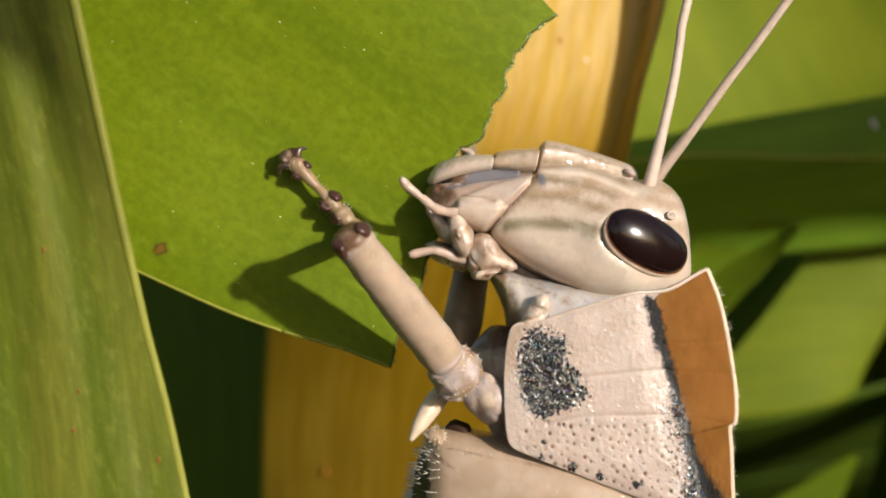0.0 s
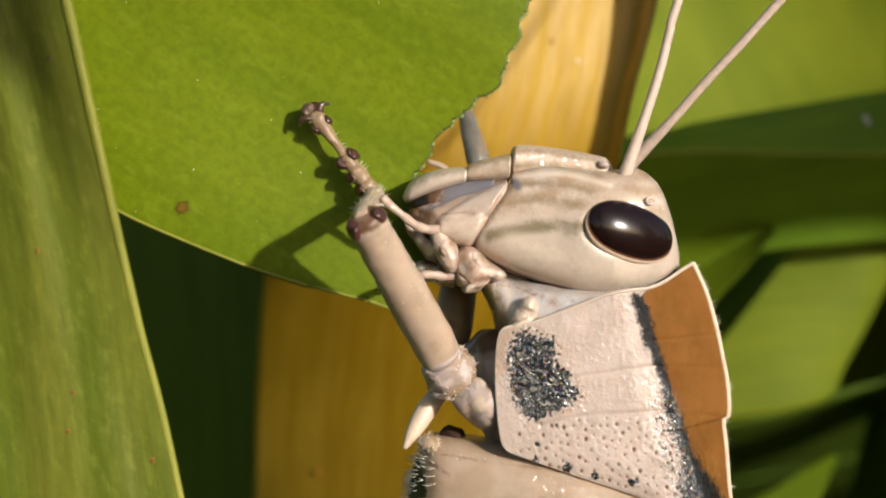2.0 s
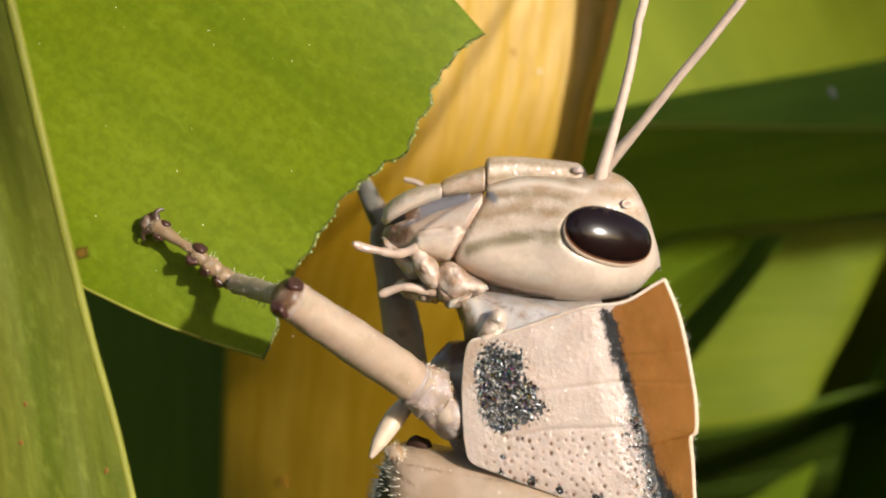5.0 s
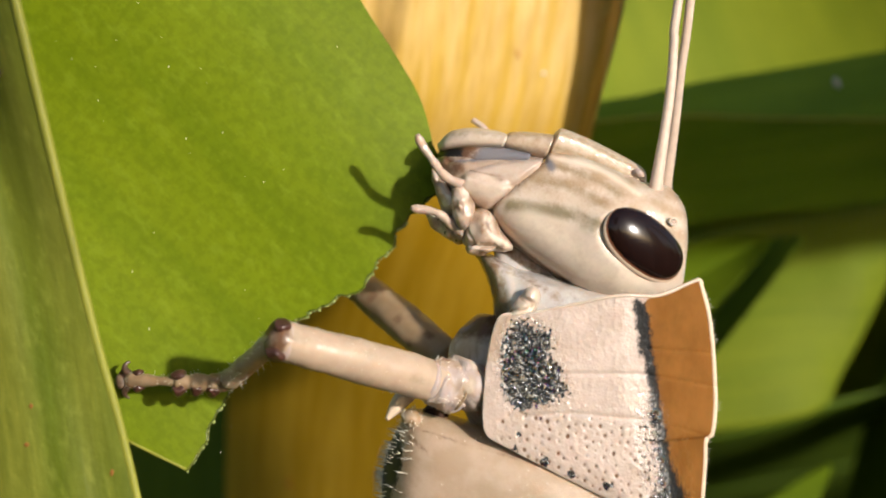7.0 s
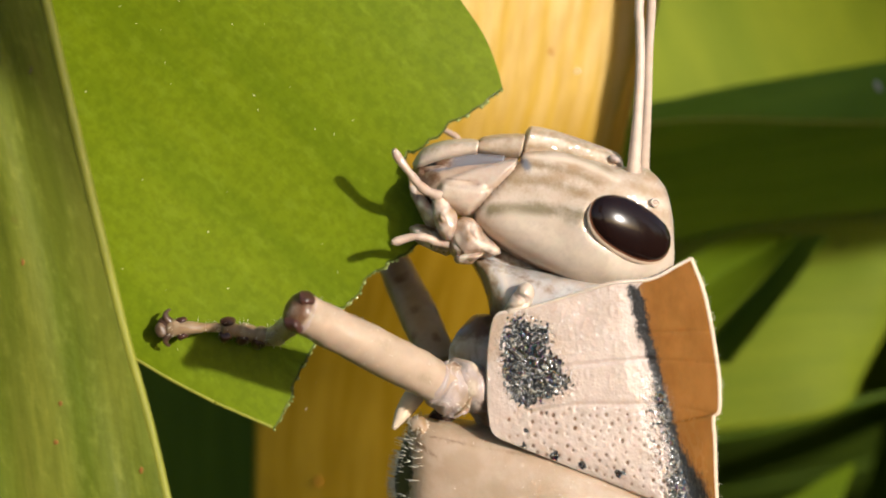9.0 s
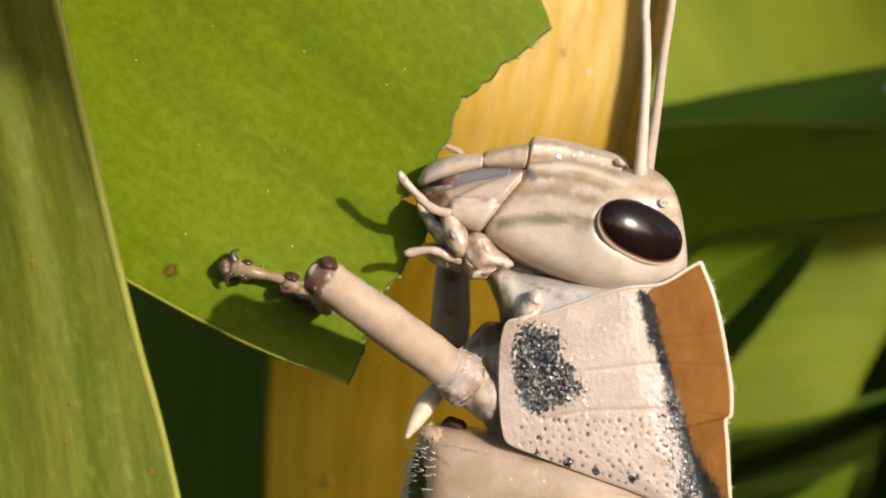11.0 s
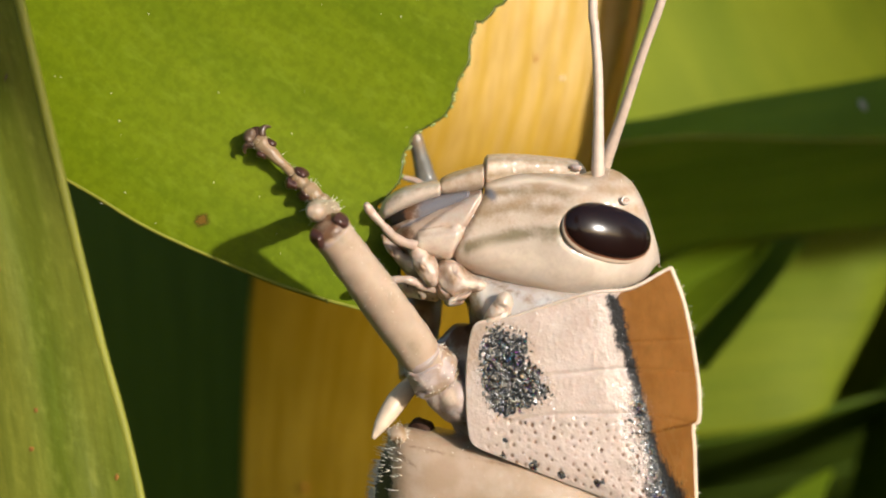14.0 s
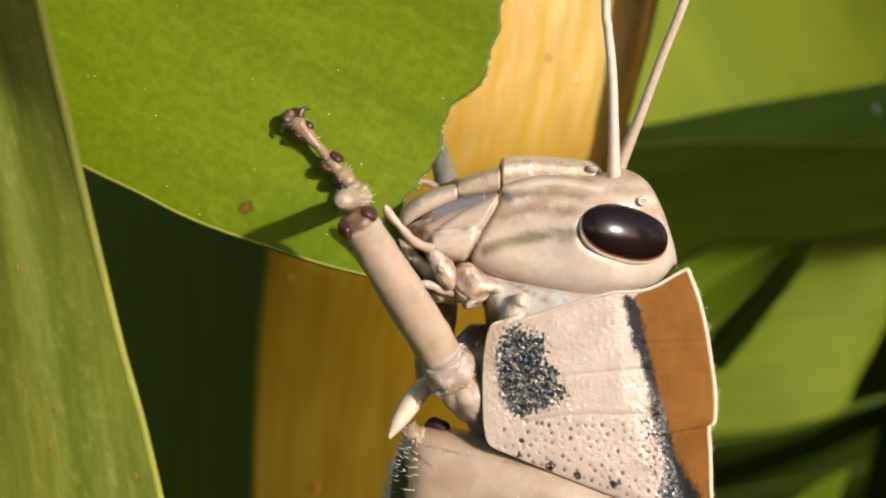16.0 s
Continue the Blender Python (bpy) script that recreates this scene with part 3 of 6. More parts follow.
def piece(name, P, faces, mat, parent=None, pivot=(0, 0, 0), label="", masks=None, uv=None, smooth=True):
    """One mesh object from points in millimetres; pivot is its parent's (or its own) origin."""
    P = np.asarray(P, float)
    me = bpy.data.meshes.new(name)
    me.from_pydata(((P - np.array(pivot)) * MM).tolist(), [], faces)
    if uv is not None:
        lay = me.uv_layers.new(name="UVMap")
        idx = np.zeros(len(me.loops), np.int32)
        me.loops.foreach_get("vertex_index", idx)
        lay.data.foreach_set("uv", np.asarray(uv, np.float32)[idx].ravel())
    for key, vals in (masks or {}).items():
        a = me.attributes.new(key, "FLOAT", "POINT")
        a.data.foreach_set("value", np.asarray(vals, np.float32))
    me.materials.append(mat)
    if smooth:
        me.polygons.foreach_set("use_smooth", [True] * len(me.polygons))
    me.update()
    ob = new(name, me)
    if parent is not None:
        ob.parent = parent
        if label:
            ob["label"] = label
    else:
        ob.matrix_basis = pose(*[c * MM for c in pivot])
    return ob


def grid_faces(n, m, wrap=False, start=0, flip=False):
    """Quads of n rows of m points; wrap joins the last column to the first."""
    f = []
    for i in range(n - 1):
        for j in range(m if wrap else m - 1):
            k = (j + 1) % m
            q = (start + i * m + j, start + i * m + k, start + (i + 1) * m + k, start + (i + 1) * m + j)
            f.append(q[::-1] if flip else q)
    return f


def tube(line, radii, m=14, squash=1.0, cap=True):
    """Points and faces of a tapered tube along a 3D line; squash flattens it."""
    L = np.array([list(p) for p in line], float)
    n = len(L)
    R = np.interp(np.linspace(0, 1, n), np.linspace(0, 1, len(radii)), radii)
    tang = np.gradient(L, axis=0)
    tang /= np.linalg.norm(tang, axis=1)[:, None] + 1e-12
    up = np.array([0.03, 1.0, 0.05])
    P = []
    for i in range(n):
        a = np.cross(tang[i], up)
        a /= np.linalg.norm(a) + 1e-9
        b = np.cross(tang[i], a)
        for j in range(m):
            w = 2 * math.pi * j / m
            P.append(L[i] + R[i] * (math.cos(w) * a + squash * math.sin(w) * b))
    f = grid_faces(n, m, True)
    if cap:
        f += [tuple(range(m))[::-1], tuple(range((n - 1) * m, n * m))]
    return np.array(P), f


def egg(centre, axes, turn=0.0, n=28, m=36):
    """An ellipsoid; turn degrees in the drawing plane."""
    P, c, s = [], math.cos(radians(turn)), math.sin(radians(turn))
    for i in range(n + 1):
        a = math.pi * i / n
        for j in range(m):
            w = 2 * math.pi * j / m
            x, z, y = axes[0] * math.cos(a), axes[2] * math.sin(a) * math.cos(w), axes[1] * math.sin(a) * math.sin(w)
            P.append((centre[0] + x * c - z * s, centre[1] + y, centre[2] + x * s + z * c))
    return np.array(P), grid_faces(n + 1, m, True)


def joined(*shapes):
    P, F, k = [], [], 0
    for p, f in shapes:
        P.append(np.asarray(p))
        F += [tuple(i + k for i in q) for q in f]
        k += len(p)
    return np.vstack(P), F


def side_loft(top, bottom, x0, x1, half, mid, n=90, m=64, power=2.3, round_ends=(0.0, 0.0)):
    """A body between two profile lines, with rounded cross-sections; half: pairs of (share, half width)."""
    s = np.linspace(0, 1, n)
    s = 0.5 - 0.5 * np.cos(math.pi * s)
    xs = x0 + (x1 - x0) * s
    tz, bz = curve_at(top, xs), curve_at(bottom, xs)
    hw = np.interp(s, [h[0] for h in half], [h[1] for h in half])
    for _ in range(n // 2):
        hw[1:-1] = (hw[:-2] + 2 * hw[1:-1] + hw[2:]) / 4
    P = []
    for i in range(n):
        c, r, w = (tz[i] + bz[i]) / 2, (tz[i] - bz[i]) / 2, hw[i]
        for e, k in ((s[i], round_ends[0]), (1 - s[i], round_ends[1])):
            if k and e < k:
                q = math.sqrt(max(0.0, 1 - (1 - e / k) ** 2))
                r, w = r * max(q, 0.02), w * max(q, 0.02)
        for j in range(m):
            a = 2 * math.pi * j / m
            ca, sa = math.cos(a), math.sin(a)
            yy = math.copysign(abs(sa) ** (2 / power), sa) * w
            zz = math.copysign(abs(ca) ** (2 / power), ca) * r
            k = 1 + mid / D
            P.append((xs[i] * k, mid + yy, (c + zz) * k))
    f = grid_faces(n, m, True, flip=True)
    f += [tuple(range(m)), tuple(range((n - 1) * m, n * m))[::-1]]
    return np.array(P), f


def blade(name, left, right, sag, mat, label, category="leaf", n=60, m=22, thick=0.28, pivot=None, group="", ripple=0.0, fold=0.0, bend=None):
    """A strap leaf between two edges given as (x, y, z); sag bows it towards the camera, fold creases it along the middle."""
    A, B = smooth_line(left, n), smooth_line(right, n)
    rows, uv, along = [], [], 0.0
    for i in range(n):
        if i:
            along += float(np.linalg.norm((A[i] + B[i]) / 2 - (A[i - 1] + B[i - 1]) / 2))
        across = B[i] - A[i]
        wide = float(np.linalg.norm(across))
        for j in range(m):
            s = j / (m - 1)
            p = A[i] + across * s
            rip = ripple * noise.noise((s * 6.0, along * 0.05, 3.1)) * math.sin(math.pi * s)
            p = p + np.array((0, -sag * 4 * s * (1 - s) + fold * (1 - abs(2 * s - 1)) + rip + (bend(s, i / (n - 1)) if bend else 0), 0))
            rows.append(p)
            uv.append((s * wide, along))
    P = np.array(rows)
    back = P + np.array((0, thick, 0))
    f = grid_faces(n, m) + grid_faces(n, m, start=n * m, flip=True)
    N = n * m
    ring = [j for j in range(m)] + [i * m + m - 1 for i in range(1, n)] + [(n - 1) * m + j for j in range(m - 2, -1, -1)] + [i * m for i in range(n - 2, 0, -1)]
    for a, b in zip(ring, ring[1:] + ring[:1]):
        f.append((a, a + N, b + N, b))
    if pivot is None:
        pivot = tuple(P[np.argmin(P[:, 2])])
    ob = piece(name, np.vstack([P, back]), f, mat, None, pivot, uv=uv + uv)
    return tagged(ob, label, category, group), P.reshape(n, m, 3), pivot


# ---- the ground, far below ----
def ground():
    g = np.linspace(-1, 1, 41)
    xs = np.sign(g) * np.abs(g) ** 3 * 72000
    P = [(x, y, -420 + 12 * noise.noise((x * 0.004, y * 0.004, 0))) for y in xs for x in xs]
    ob = piece("ground", P, grid_faces(41, 41), SOIL)
    tagged(ob, "dark bare soil under the plants", "ground", kind="structure")


ground()


# ---- the blades round about ----
def edge(pairs):
    """Edge points from ((x, z) of the drawing plane, depth)."""
    return [tuple(at(p, y)) for p, y in pairs]


left_leaf, LEFT_GRID, _ = blade(
    "strap_leaf",
    edge([((-27.43, 27.37), -1), ((-22.73, 13.08), -1), ((-21.31, 6.96), -1.2), ((-20.08, 0.84), -1.5), ((-18.86, -9.00), -2), ((-16.00, -27.73), -3), ((-9.88, -52.22), -4)]),
    edge([((-18.65, 27.37), -4.5), ((-15.55, 13.08), -4.2), ((-14.57, 9.00), -4.0), ((-13.14, 2.88), -3.6), ((-11.67, -3.24), -3.2), ((-10.18, -9.00), -3.0), ((-6.20, -27.73), -3), ((-1.71, -52.22), -4)]),
    0.4, STRAP, "olive-green strap leaf with brown specks and a pale margin, partly shaded", n=110, m=60, thick=0.3, pivot=LEFTLEAF_AT, ripple=0.35)
rim = [LEFT_GRID[i, -1] + np.array((-0.08, 0.10, 0)) for i in range(0, 110)]
Pm, Fm = tube(rim, [0.21, 0.20, 0.17, 0.13, 0.12, 0.12], 12, 0.9)
piece("leaf_margin", Pm, Fm, STRAP_EDGE, left_leaf, LEFTLEAF_AT, "pale yellowish thickened margin", uv=[(p[0], p[2]) for p in Pm])

flat = LEFT_GRID.reshape(-1, 3)
for c, ax, turn, mat, lab in (((-15.14, 6.35), (0.03, 0.03, 0.16), -15, BROWNISH, "small dark fleck"), ((-13.98, -5.63), (0.07, 0.03, 0.09), 0, SPECKLE, "small rusty fleck"), ((-14.16, -7.39), (0.09, 0.03, 0.08), 10, SPECKLE, "small rusty fleck"),
                              ((-15.39, -0.80), (0.06, 0.03, 0.12), 5, SPECKLE, "small rusty fleck"), ((-11.10, -7.98), (0.07, 0.03, 0.12), -10, SPECKLE, "small rusty fleck")):
    spot = flat[np.argmin(((side_view(flat) - np.array(c)) ** 2).sum(1))]
    Pm, Fm = egg((spot[0], spot[1] - 0.01, spot[2]), ax, turn, 8, 12)
    piece("fleck", Pm, Fm, mat, left_leaf, LEFTLEAF_AT, lab)

# an unseen leaf above the view, added to shade the head of the strap leaf
def up_sun(p, s):
    return tuple(at(p, -3) + SUN * s)


blade(
    "unseen_shade_leaf",
    [up_sun(q, 34) for q in ((-24.6, 8.5), (-19.0, 7.0), (-16.5, 5.9), (-15.2, 4.9), (-14.5, 3.45), (-13.5, 1.4), (-12.0, -0.9))],
    [up_sun(q, 36) for q in ((-24.57, 27.37), (-16.00, 27.37), (-16.4, 16.0), (-15.1, 9.00), (-13.7, 2.9), (-12.3, -0.9))],
    0.0, STRAP, "unseen green strap leaf added to shade another", n=40, m=16)

# bend raises the right edge, added to throw the strip of shade beside it
yellow_leaf, YG, YELLOW_PIVOT = blade(
    "yellow_leaf",
    edge([((-4.57, 27.37), 16), ((-5.39, 11.04), 16), ((-6.00, 3.90), 18), ((-6.41, -0.18), 25), ((-6.71, -3.65), 30), ((-6.90, -9.00), 32), ((-7.02, -27.73), 30), ((-5.80, -52.22), 28)]),
    edge([((9.10, 27.37), 20), ((7.84, 11.04), 19), ((6.55, 4.51), 17.5), ((5.84, 0.84), 17.5), ((5.02, -5.29), 19), ((4.41, -11.41), 19), ((3.59, -27.73), 19), ((2.37, -52.22), 20)]),
    0.9, YELLOW, "withered yellow strap leaf with fine lengthwise veins and rusty flecks", n=90, m=60, thick=0.08, bend=lambda q, w: -np.interp(w, [0, 0.22, 0.29, 0.5], [4.6, 3.6, 1.9, 1.0]) * max(0.0, q - 0.975) / 0.025)
for c, y, ax, turn, mat, lab in (((3.84, 6.90), 18.5, (0.055, 0.06, 0.18), 5, FLECK, "rusty fleck"), ((-5.49, -0.96), 26.2, (0.09, 0.06, 0.32), -8, FLECK, "rusty fleck"),
                                 ((-4.57, -8.59), 28.4, (0.07, 0.06, 0.22), 0, FLECK, "rusty fleck"), ((4.78, 6.20), 18.6, (0.09, 0.08, 0.09), 0, HAIR, "pale speck"),
                                 ((-3.96, -1.04), 25.0, (0.12, 0.06, 0.06), 10, FLECK, "rusty fleck")):
    spot = YG.reshape(-1, 3)
    spot = spot[np.argmin(((side_view(spot) - np.array(c)) ** 2).sum(1))]
    Pm, Fm = egg(tuple(at(c, spot[1] - 0.02)), ax, turn, 10, 14)
    piece("fleck", Pm, Fm, mat, yellow_leaf, YELLOW_PIVOT, lab)

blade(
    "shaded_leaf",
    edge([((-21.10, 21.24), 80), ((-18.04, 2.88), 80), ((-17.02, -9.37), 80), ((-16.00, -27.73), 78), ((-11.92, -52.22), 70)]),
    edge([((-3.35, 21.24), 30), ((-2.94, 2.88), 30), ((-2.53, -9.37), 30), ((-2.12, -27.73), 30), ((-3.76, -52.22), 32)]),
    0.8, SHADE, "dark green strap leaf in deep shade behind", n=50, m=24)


def rib_share(w):
    """Where the midrib of the crossing leaf lies across it, at the share w of its length."""
    return float(np.interp(w, [0, 0.17, 0.23, 0.32, 0.5, 1], [0.10, 0.16, 0.33, 0.49, 0.52, 0.5]))


def roofed(q, w):
    k = rib_share(w)
    return -1.6 * (1 - abs(q - k) / (k if q < k else 1 - k))


right_leaf, RG, _ = blade(
    "cross_leaf",
    edge([((-3.76, 3.60), 27), ((6.65, 4.41), 26), ((10.50, 5.12), 26), ((16.00, 6.04), 27), ((26.86, 8.00), 29), ((57.47, 13.08), 40)]),
    edge([((-3.76, -1.61), 28), ((6.86, -0.70), 29), ((10.53, 0.02), 29), ((12.57, 0.33), 29), ((16.00, 0.63), 30), ((26.86, 1.65), 33), ((57.47, 4.92), 44)]),
    0, CROSS, "green leaf lying across in the shade, with a thin pale midrib", n=60, m=30, pivot=RIGHTLEAF_AT, bend=roofed)
ribs = []
for i in range(60):
    q = rib_share(i / 59) * 29
    ribs.append(RG[i, int(q)] * (1 - q % 1) + RG[i, int(q) + 1] * (q % 1) + np.array((0, -0.04, 0)))
Pm, Fm = tube(ribs, [0.07, 0.07], 8)
piece("midrib", Pm, Fm, STRAP_EDGE, right_leaf, RIGHTLEAF_AT, "thin pale midrib", uv=[(q[0], q[2]) for q in Pm])
Pm, Fm = egg(tuple(at((15.67, 5.04), 20.0)), (0.17, 0.12, 0.32), 25, 12, 16)
piece("speck", Pm, Fm, GREY, right_leaf, RIGHTLEAF_AT, "pale speck of debris")

# an unseen leaf, added towards the sun to keep the crossing leaf in shade
def sunward(p, depth):
    return tuple(at(p, depth) + SUN * 38)


blade(
    "shading_leaf",
    [sunward(q, 25) for q in ((3.0, 5.5), (6.7, 6.4), (10.5, 7.2), (16.0, 8.2), (24.0, 9.8))],
    [sunward(q, 32) for q in ((3.0, -1.6), (8.0, -0.9), (12.0, -0.3), (16.0, 0.0), (24.0, 1.4))],
    0.0, STRAP, "unseen green strap leaf added to shade the crossing leaf", n=40, m=16)

blade(
    "sunlit_leaf",
    edge([((-4.57, 27.37), 56), ((2.37, 9.00), 56), ((5.63, 0.84), 60), ((9.31, -9.37), 112), ((12.57, -23.65), 116), ((14.61, -52.22), 116)]),
    edge([((14.61, 27.37), 53), ((21.76, 9.00), 54), ((24.41, 0.84), 60), ((24.82, -9.37), 116), ((22.78, -23.65), 120), ((18.69, -52.22), 120)]),
    -6.5, BRIGHT, "light green sunlit leaf standing behind", n=50, m=24)
slope, _, SLP = blade(
    "sloping_leaf",
    edge([((2.37, -1.20), 36), ((6.86, -0.29), 36), ((10.50, 0.60), 36), ((13.00, 1.00), 36), ((15.00, 1.30), 36), ((16.00, 1.60), 37), ((17.50, 1.70), 38)]),
    edge([((1.35, -7.90), 32), ((8.49, -6.95), 32), ((12.57, -6.42), 32), ((14.40, -5.85), 33), ((15.00, -4.70), 34), ((16.00, -2.80), 35), ((17.50, 0.40), 37)]),
    0.8, SLOPE, "light green sunlit leaf sloping behind the insect", n=60, m=24)

# added blade, turned from the sun to stand for a soft shadow band
slanting, _, SLANTING_AT = blade(
    "shadow_band_leaf",
    edge([((12.45, 0.30), 35.5), ((11.40, -1.20), 35), ((10.20, -2.45), 34.5), ((9.00, -3.80), 34.5), ((5.00, -9.00), 35), ((1.00, -52.22), 40)]),
    edge([((13.75, 0.30), 30), ((12.80, -1.00), 29), ((11.70, -2.40), 28.5), ((10.35, -4.20), 28.5), ((6.50, -9.60), 29), ((2.40, -52.22), 36)]),
    0, MEDIUM, "narrow blade added as a dark shadow band behind the insect", n=50, m=12)
pointed, _, POINTED_AT = blade(
    "pointed_leaf",
    edge([((12.55, 0.30), 27), ((11.20, 0.40), 27.5), ((9.00, -0.30), 28), ((6.20, -3.20), 28), ((1.35, -13.45), 30), ((-0.49, -52.22), 36)]),
    edge([((12.60, 0.20), 27), ((11.50, -1.15), 27.2), ((10.35, -2.35), 27.4), ((9.10, -3.75), 27.6), ((4.60, -9.40), 28.6), ((1.55, -52.22), 35)]),
    0, MEDIUM, "pointed green leaf tip leaning behind the insect", n=60, m=24, fold=1.2)
# added blade: its unlit face and cast shade darken the right edge
edge_one, _, EDGE_AT = blade(
    "edge_leaf",
    edge([((19.50, 6.96), 50), ((18.50, 0.43), 50), ((17.20, -3.18), 48), ((16.00, -5.92), 48), ((15.00, -9.88), 48), ((13.60, -19.57), 48), ((12.50, -52.22), 50)]),
    edge([((27.50, 6.96), 28), ((26.00, 0.43), 28), ((24.50, -3.18), 26), ((22.60, -5.92), 26), ((20.90, -9.88), 26), ((18.73, -19.57), 28), ((17.00, -52.22), 32)]),
    0, MEDIUM, "green blade added at the right edge to darken it", n=50, m=16)

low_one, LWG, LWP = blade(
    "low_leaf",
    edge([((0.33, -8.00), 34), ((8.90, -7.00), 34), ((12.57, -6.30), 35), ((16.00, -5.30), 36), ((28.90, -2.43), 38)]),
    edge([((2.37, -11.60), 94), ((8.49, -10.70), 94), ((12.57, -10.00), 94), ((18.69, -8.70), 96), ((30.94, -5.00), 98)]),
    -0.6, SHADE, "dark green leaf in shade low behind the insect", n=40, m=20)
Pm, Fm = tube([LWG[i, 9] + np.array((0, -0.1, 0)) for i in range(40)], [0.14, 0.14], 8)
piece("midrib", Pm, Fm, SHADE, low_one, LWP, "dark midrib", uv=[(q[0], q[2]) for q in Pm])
low_tip, _, LOWTIP_AT = blade(
    "low_leaf",
    edge([((14.60, -7.90), 35), ((13.60, -8.40), 34), ((12.40, -9.20), 33), ((10.40, -10.6), 33), ((6.00, -16.0), 34), ((3.00, -52.22), 38)]),
    edge([((14.70, -8.00), 35), ((14.30, -9.00), 33), ((13.70, -10.3), 32), ((12.60, -12.2), 32), ((8.50, -18.0), 33), ((5.00, -52.22), 37)]),
    0, MEDIUM, "green leaf tip low behind the insect", n=40, m=12)

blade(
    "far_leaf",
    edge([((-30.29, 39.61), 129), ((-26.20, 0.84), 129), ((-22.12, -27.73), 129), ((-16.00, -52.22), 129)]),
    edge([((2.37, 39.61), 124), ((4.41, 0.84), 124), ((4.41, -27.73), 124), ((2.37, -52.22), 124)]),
    2.0, SHADE, "broad leaf far behind, shade put into its dark green", n=40, m=20)
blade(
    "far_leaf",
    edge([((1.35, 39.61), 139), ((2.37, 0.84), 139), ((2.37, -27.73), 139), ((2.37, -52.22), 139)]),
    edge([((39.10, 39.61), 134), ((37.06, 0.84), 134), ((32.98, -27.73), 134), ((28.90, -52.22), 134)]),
    2.0, SHADE, "broad leaf far behind, shade put into its dark green", n=40, m=20)


# ---- unseen leaves added round and behind the camera to screen sky, open sunward ----
def clump():
    rnd = random.Random(21)
    sun_way = math.atan2(SUN.y, SUN.x)
    for k in range(26):
        a = 2 * math.pi * k / 26 + rnd.uniform(-0.1, 0.1)
        gap = abs((a - sun_way + math.pi) % (2 * math.pi) - math.pi)
        if gap < 0.42:
            continue
        dist, tall, wide = rnd.uniform(170, 240), rnd.uniform(-40, 70), rnd.uniform(30, 48)
        out, along = np.array((math.cos(a), math.sin(a), 0)), np.array((-math.sin(a), math.cos(a), 0))
        mids = [out * dist + np.array((0, 0, -420)), out * (dist + 6) + np.array((0, 0, -150)), out * (dist - 6) + np.array((0, 0, tall - 60)), out * (dist - 30) + np.array((0, 0, tall))]
        w = [0.6, 1.0, 0.7, 0.12]
        blade("unseen_clump_leaf", [m - along * wide * q for m, q in zip(mids, w)], [m + along * wide * q for m, q in zip(mids, w)], 0, STRAP,
              "unseen green strap leaf added round the camera", n=24, m=8, thick=0.4, group="leaves of the clump")


clump()


# ---- the eaten leaf ----
LEAF_TILT = radians(-29)


def leaf_y(x, z):
    """The gentle bow of the eaten leaf."""
    return 3.5 + (0.0065 if x < -5 else 0.0015) * (x + 5) ** 2 + 0.2 * math.sin(0.25 * x + 0.4 * z)


def leaf_uv(x, z):
    c, s = math.cos(LEAF_TILT), math.sin(LEAF_TILT)
    return (-x * s + z * c, x * c + z * s)


EDGE_NEW = [(4.98, 12.49), (3.59, 10.73), (2.22, 9.00), (1.65, 7.16), (0.94, 5.94), (0.12, 4.51), (-0.59, 3.08), (-1.41, 1.86), (-1.92, 0.63), (-2.29, -0.29), (-2.45, -1.04)]
EDGE_OLD = [(6.24, 11.41), (5.47, 10.80), (4.90, 9.94), (4.61, 9.08), (4.16, 7.33), (3.18, 6.02), (2.08, 4.82), (0.88, 2.55), (0.29, 0.84), (0.02, -0.59), (-0.20, -1.45)]
EDGE_FIRST = [(3.18, 6.02), (3.39, 4.92), (2.88, 3.29), (2.35, 1.43), (1.86, -0.29), (1.51, -1.94)]
MARGIN_TOP = [(-11.92, 29.41), (-4.57, 22.06), (-1.31, 18.80), (1.04, 16.67), (2.73, 15.24), (3.94, 14.12), (4.73, 12.98), (4.98, 12.49)]
MARGIN_LOW = [(-2.45, -1.04), (-4.53, -0.51), (-7.51, 0.47), (-9.27, 1.14), (-10.90, 1.96), (-13.96, 3.49), (-18.45, 6.35), (-24.57, 11.04)]


def nibbled(line, amount, seed):
    """Small scallops of a chewed edge."""
    out = []
    for i, p in enumerate(line):
        w = amount * min(1, 10 * min(i, len(line) - 1 - i) / len(line))
        a, b = ((i * 0.22, seed, 0), (i * 0.075, seed + 3, 0))
        c, d = ((i * 0.22, seed, 7), (i * 0.075, seed + 3, 7))
        out.append((p[0] + w * (noise.noise(a) + 1.6 * noise.noise(b)), p[1] + w * (noise.noise(c) + 1.6 * noise.noise(d))))
    return np.array(out)


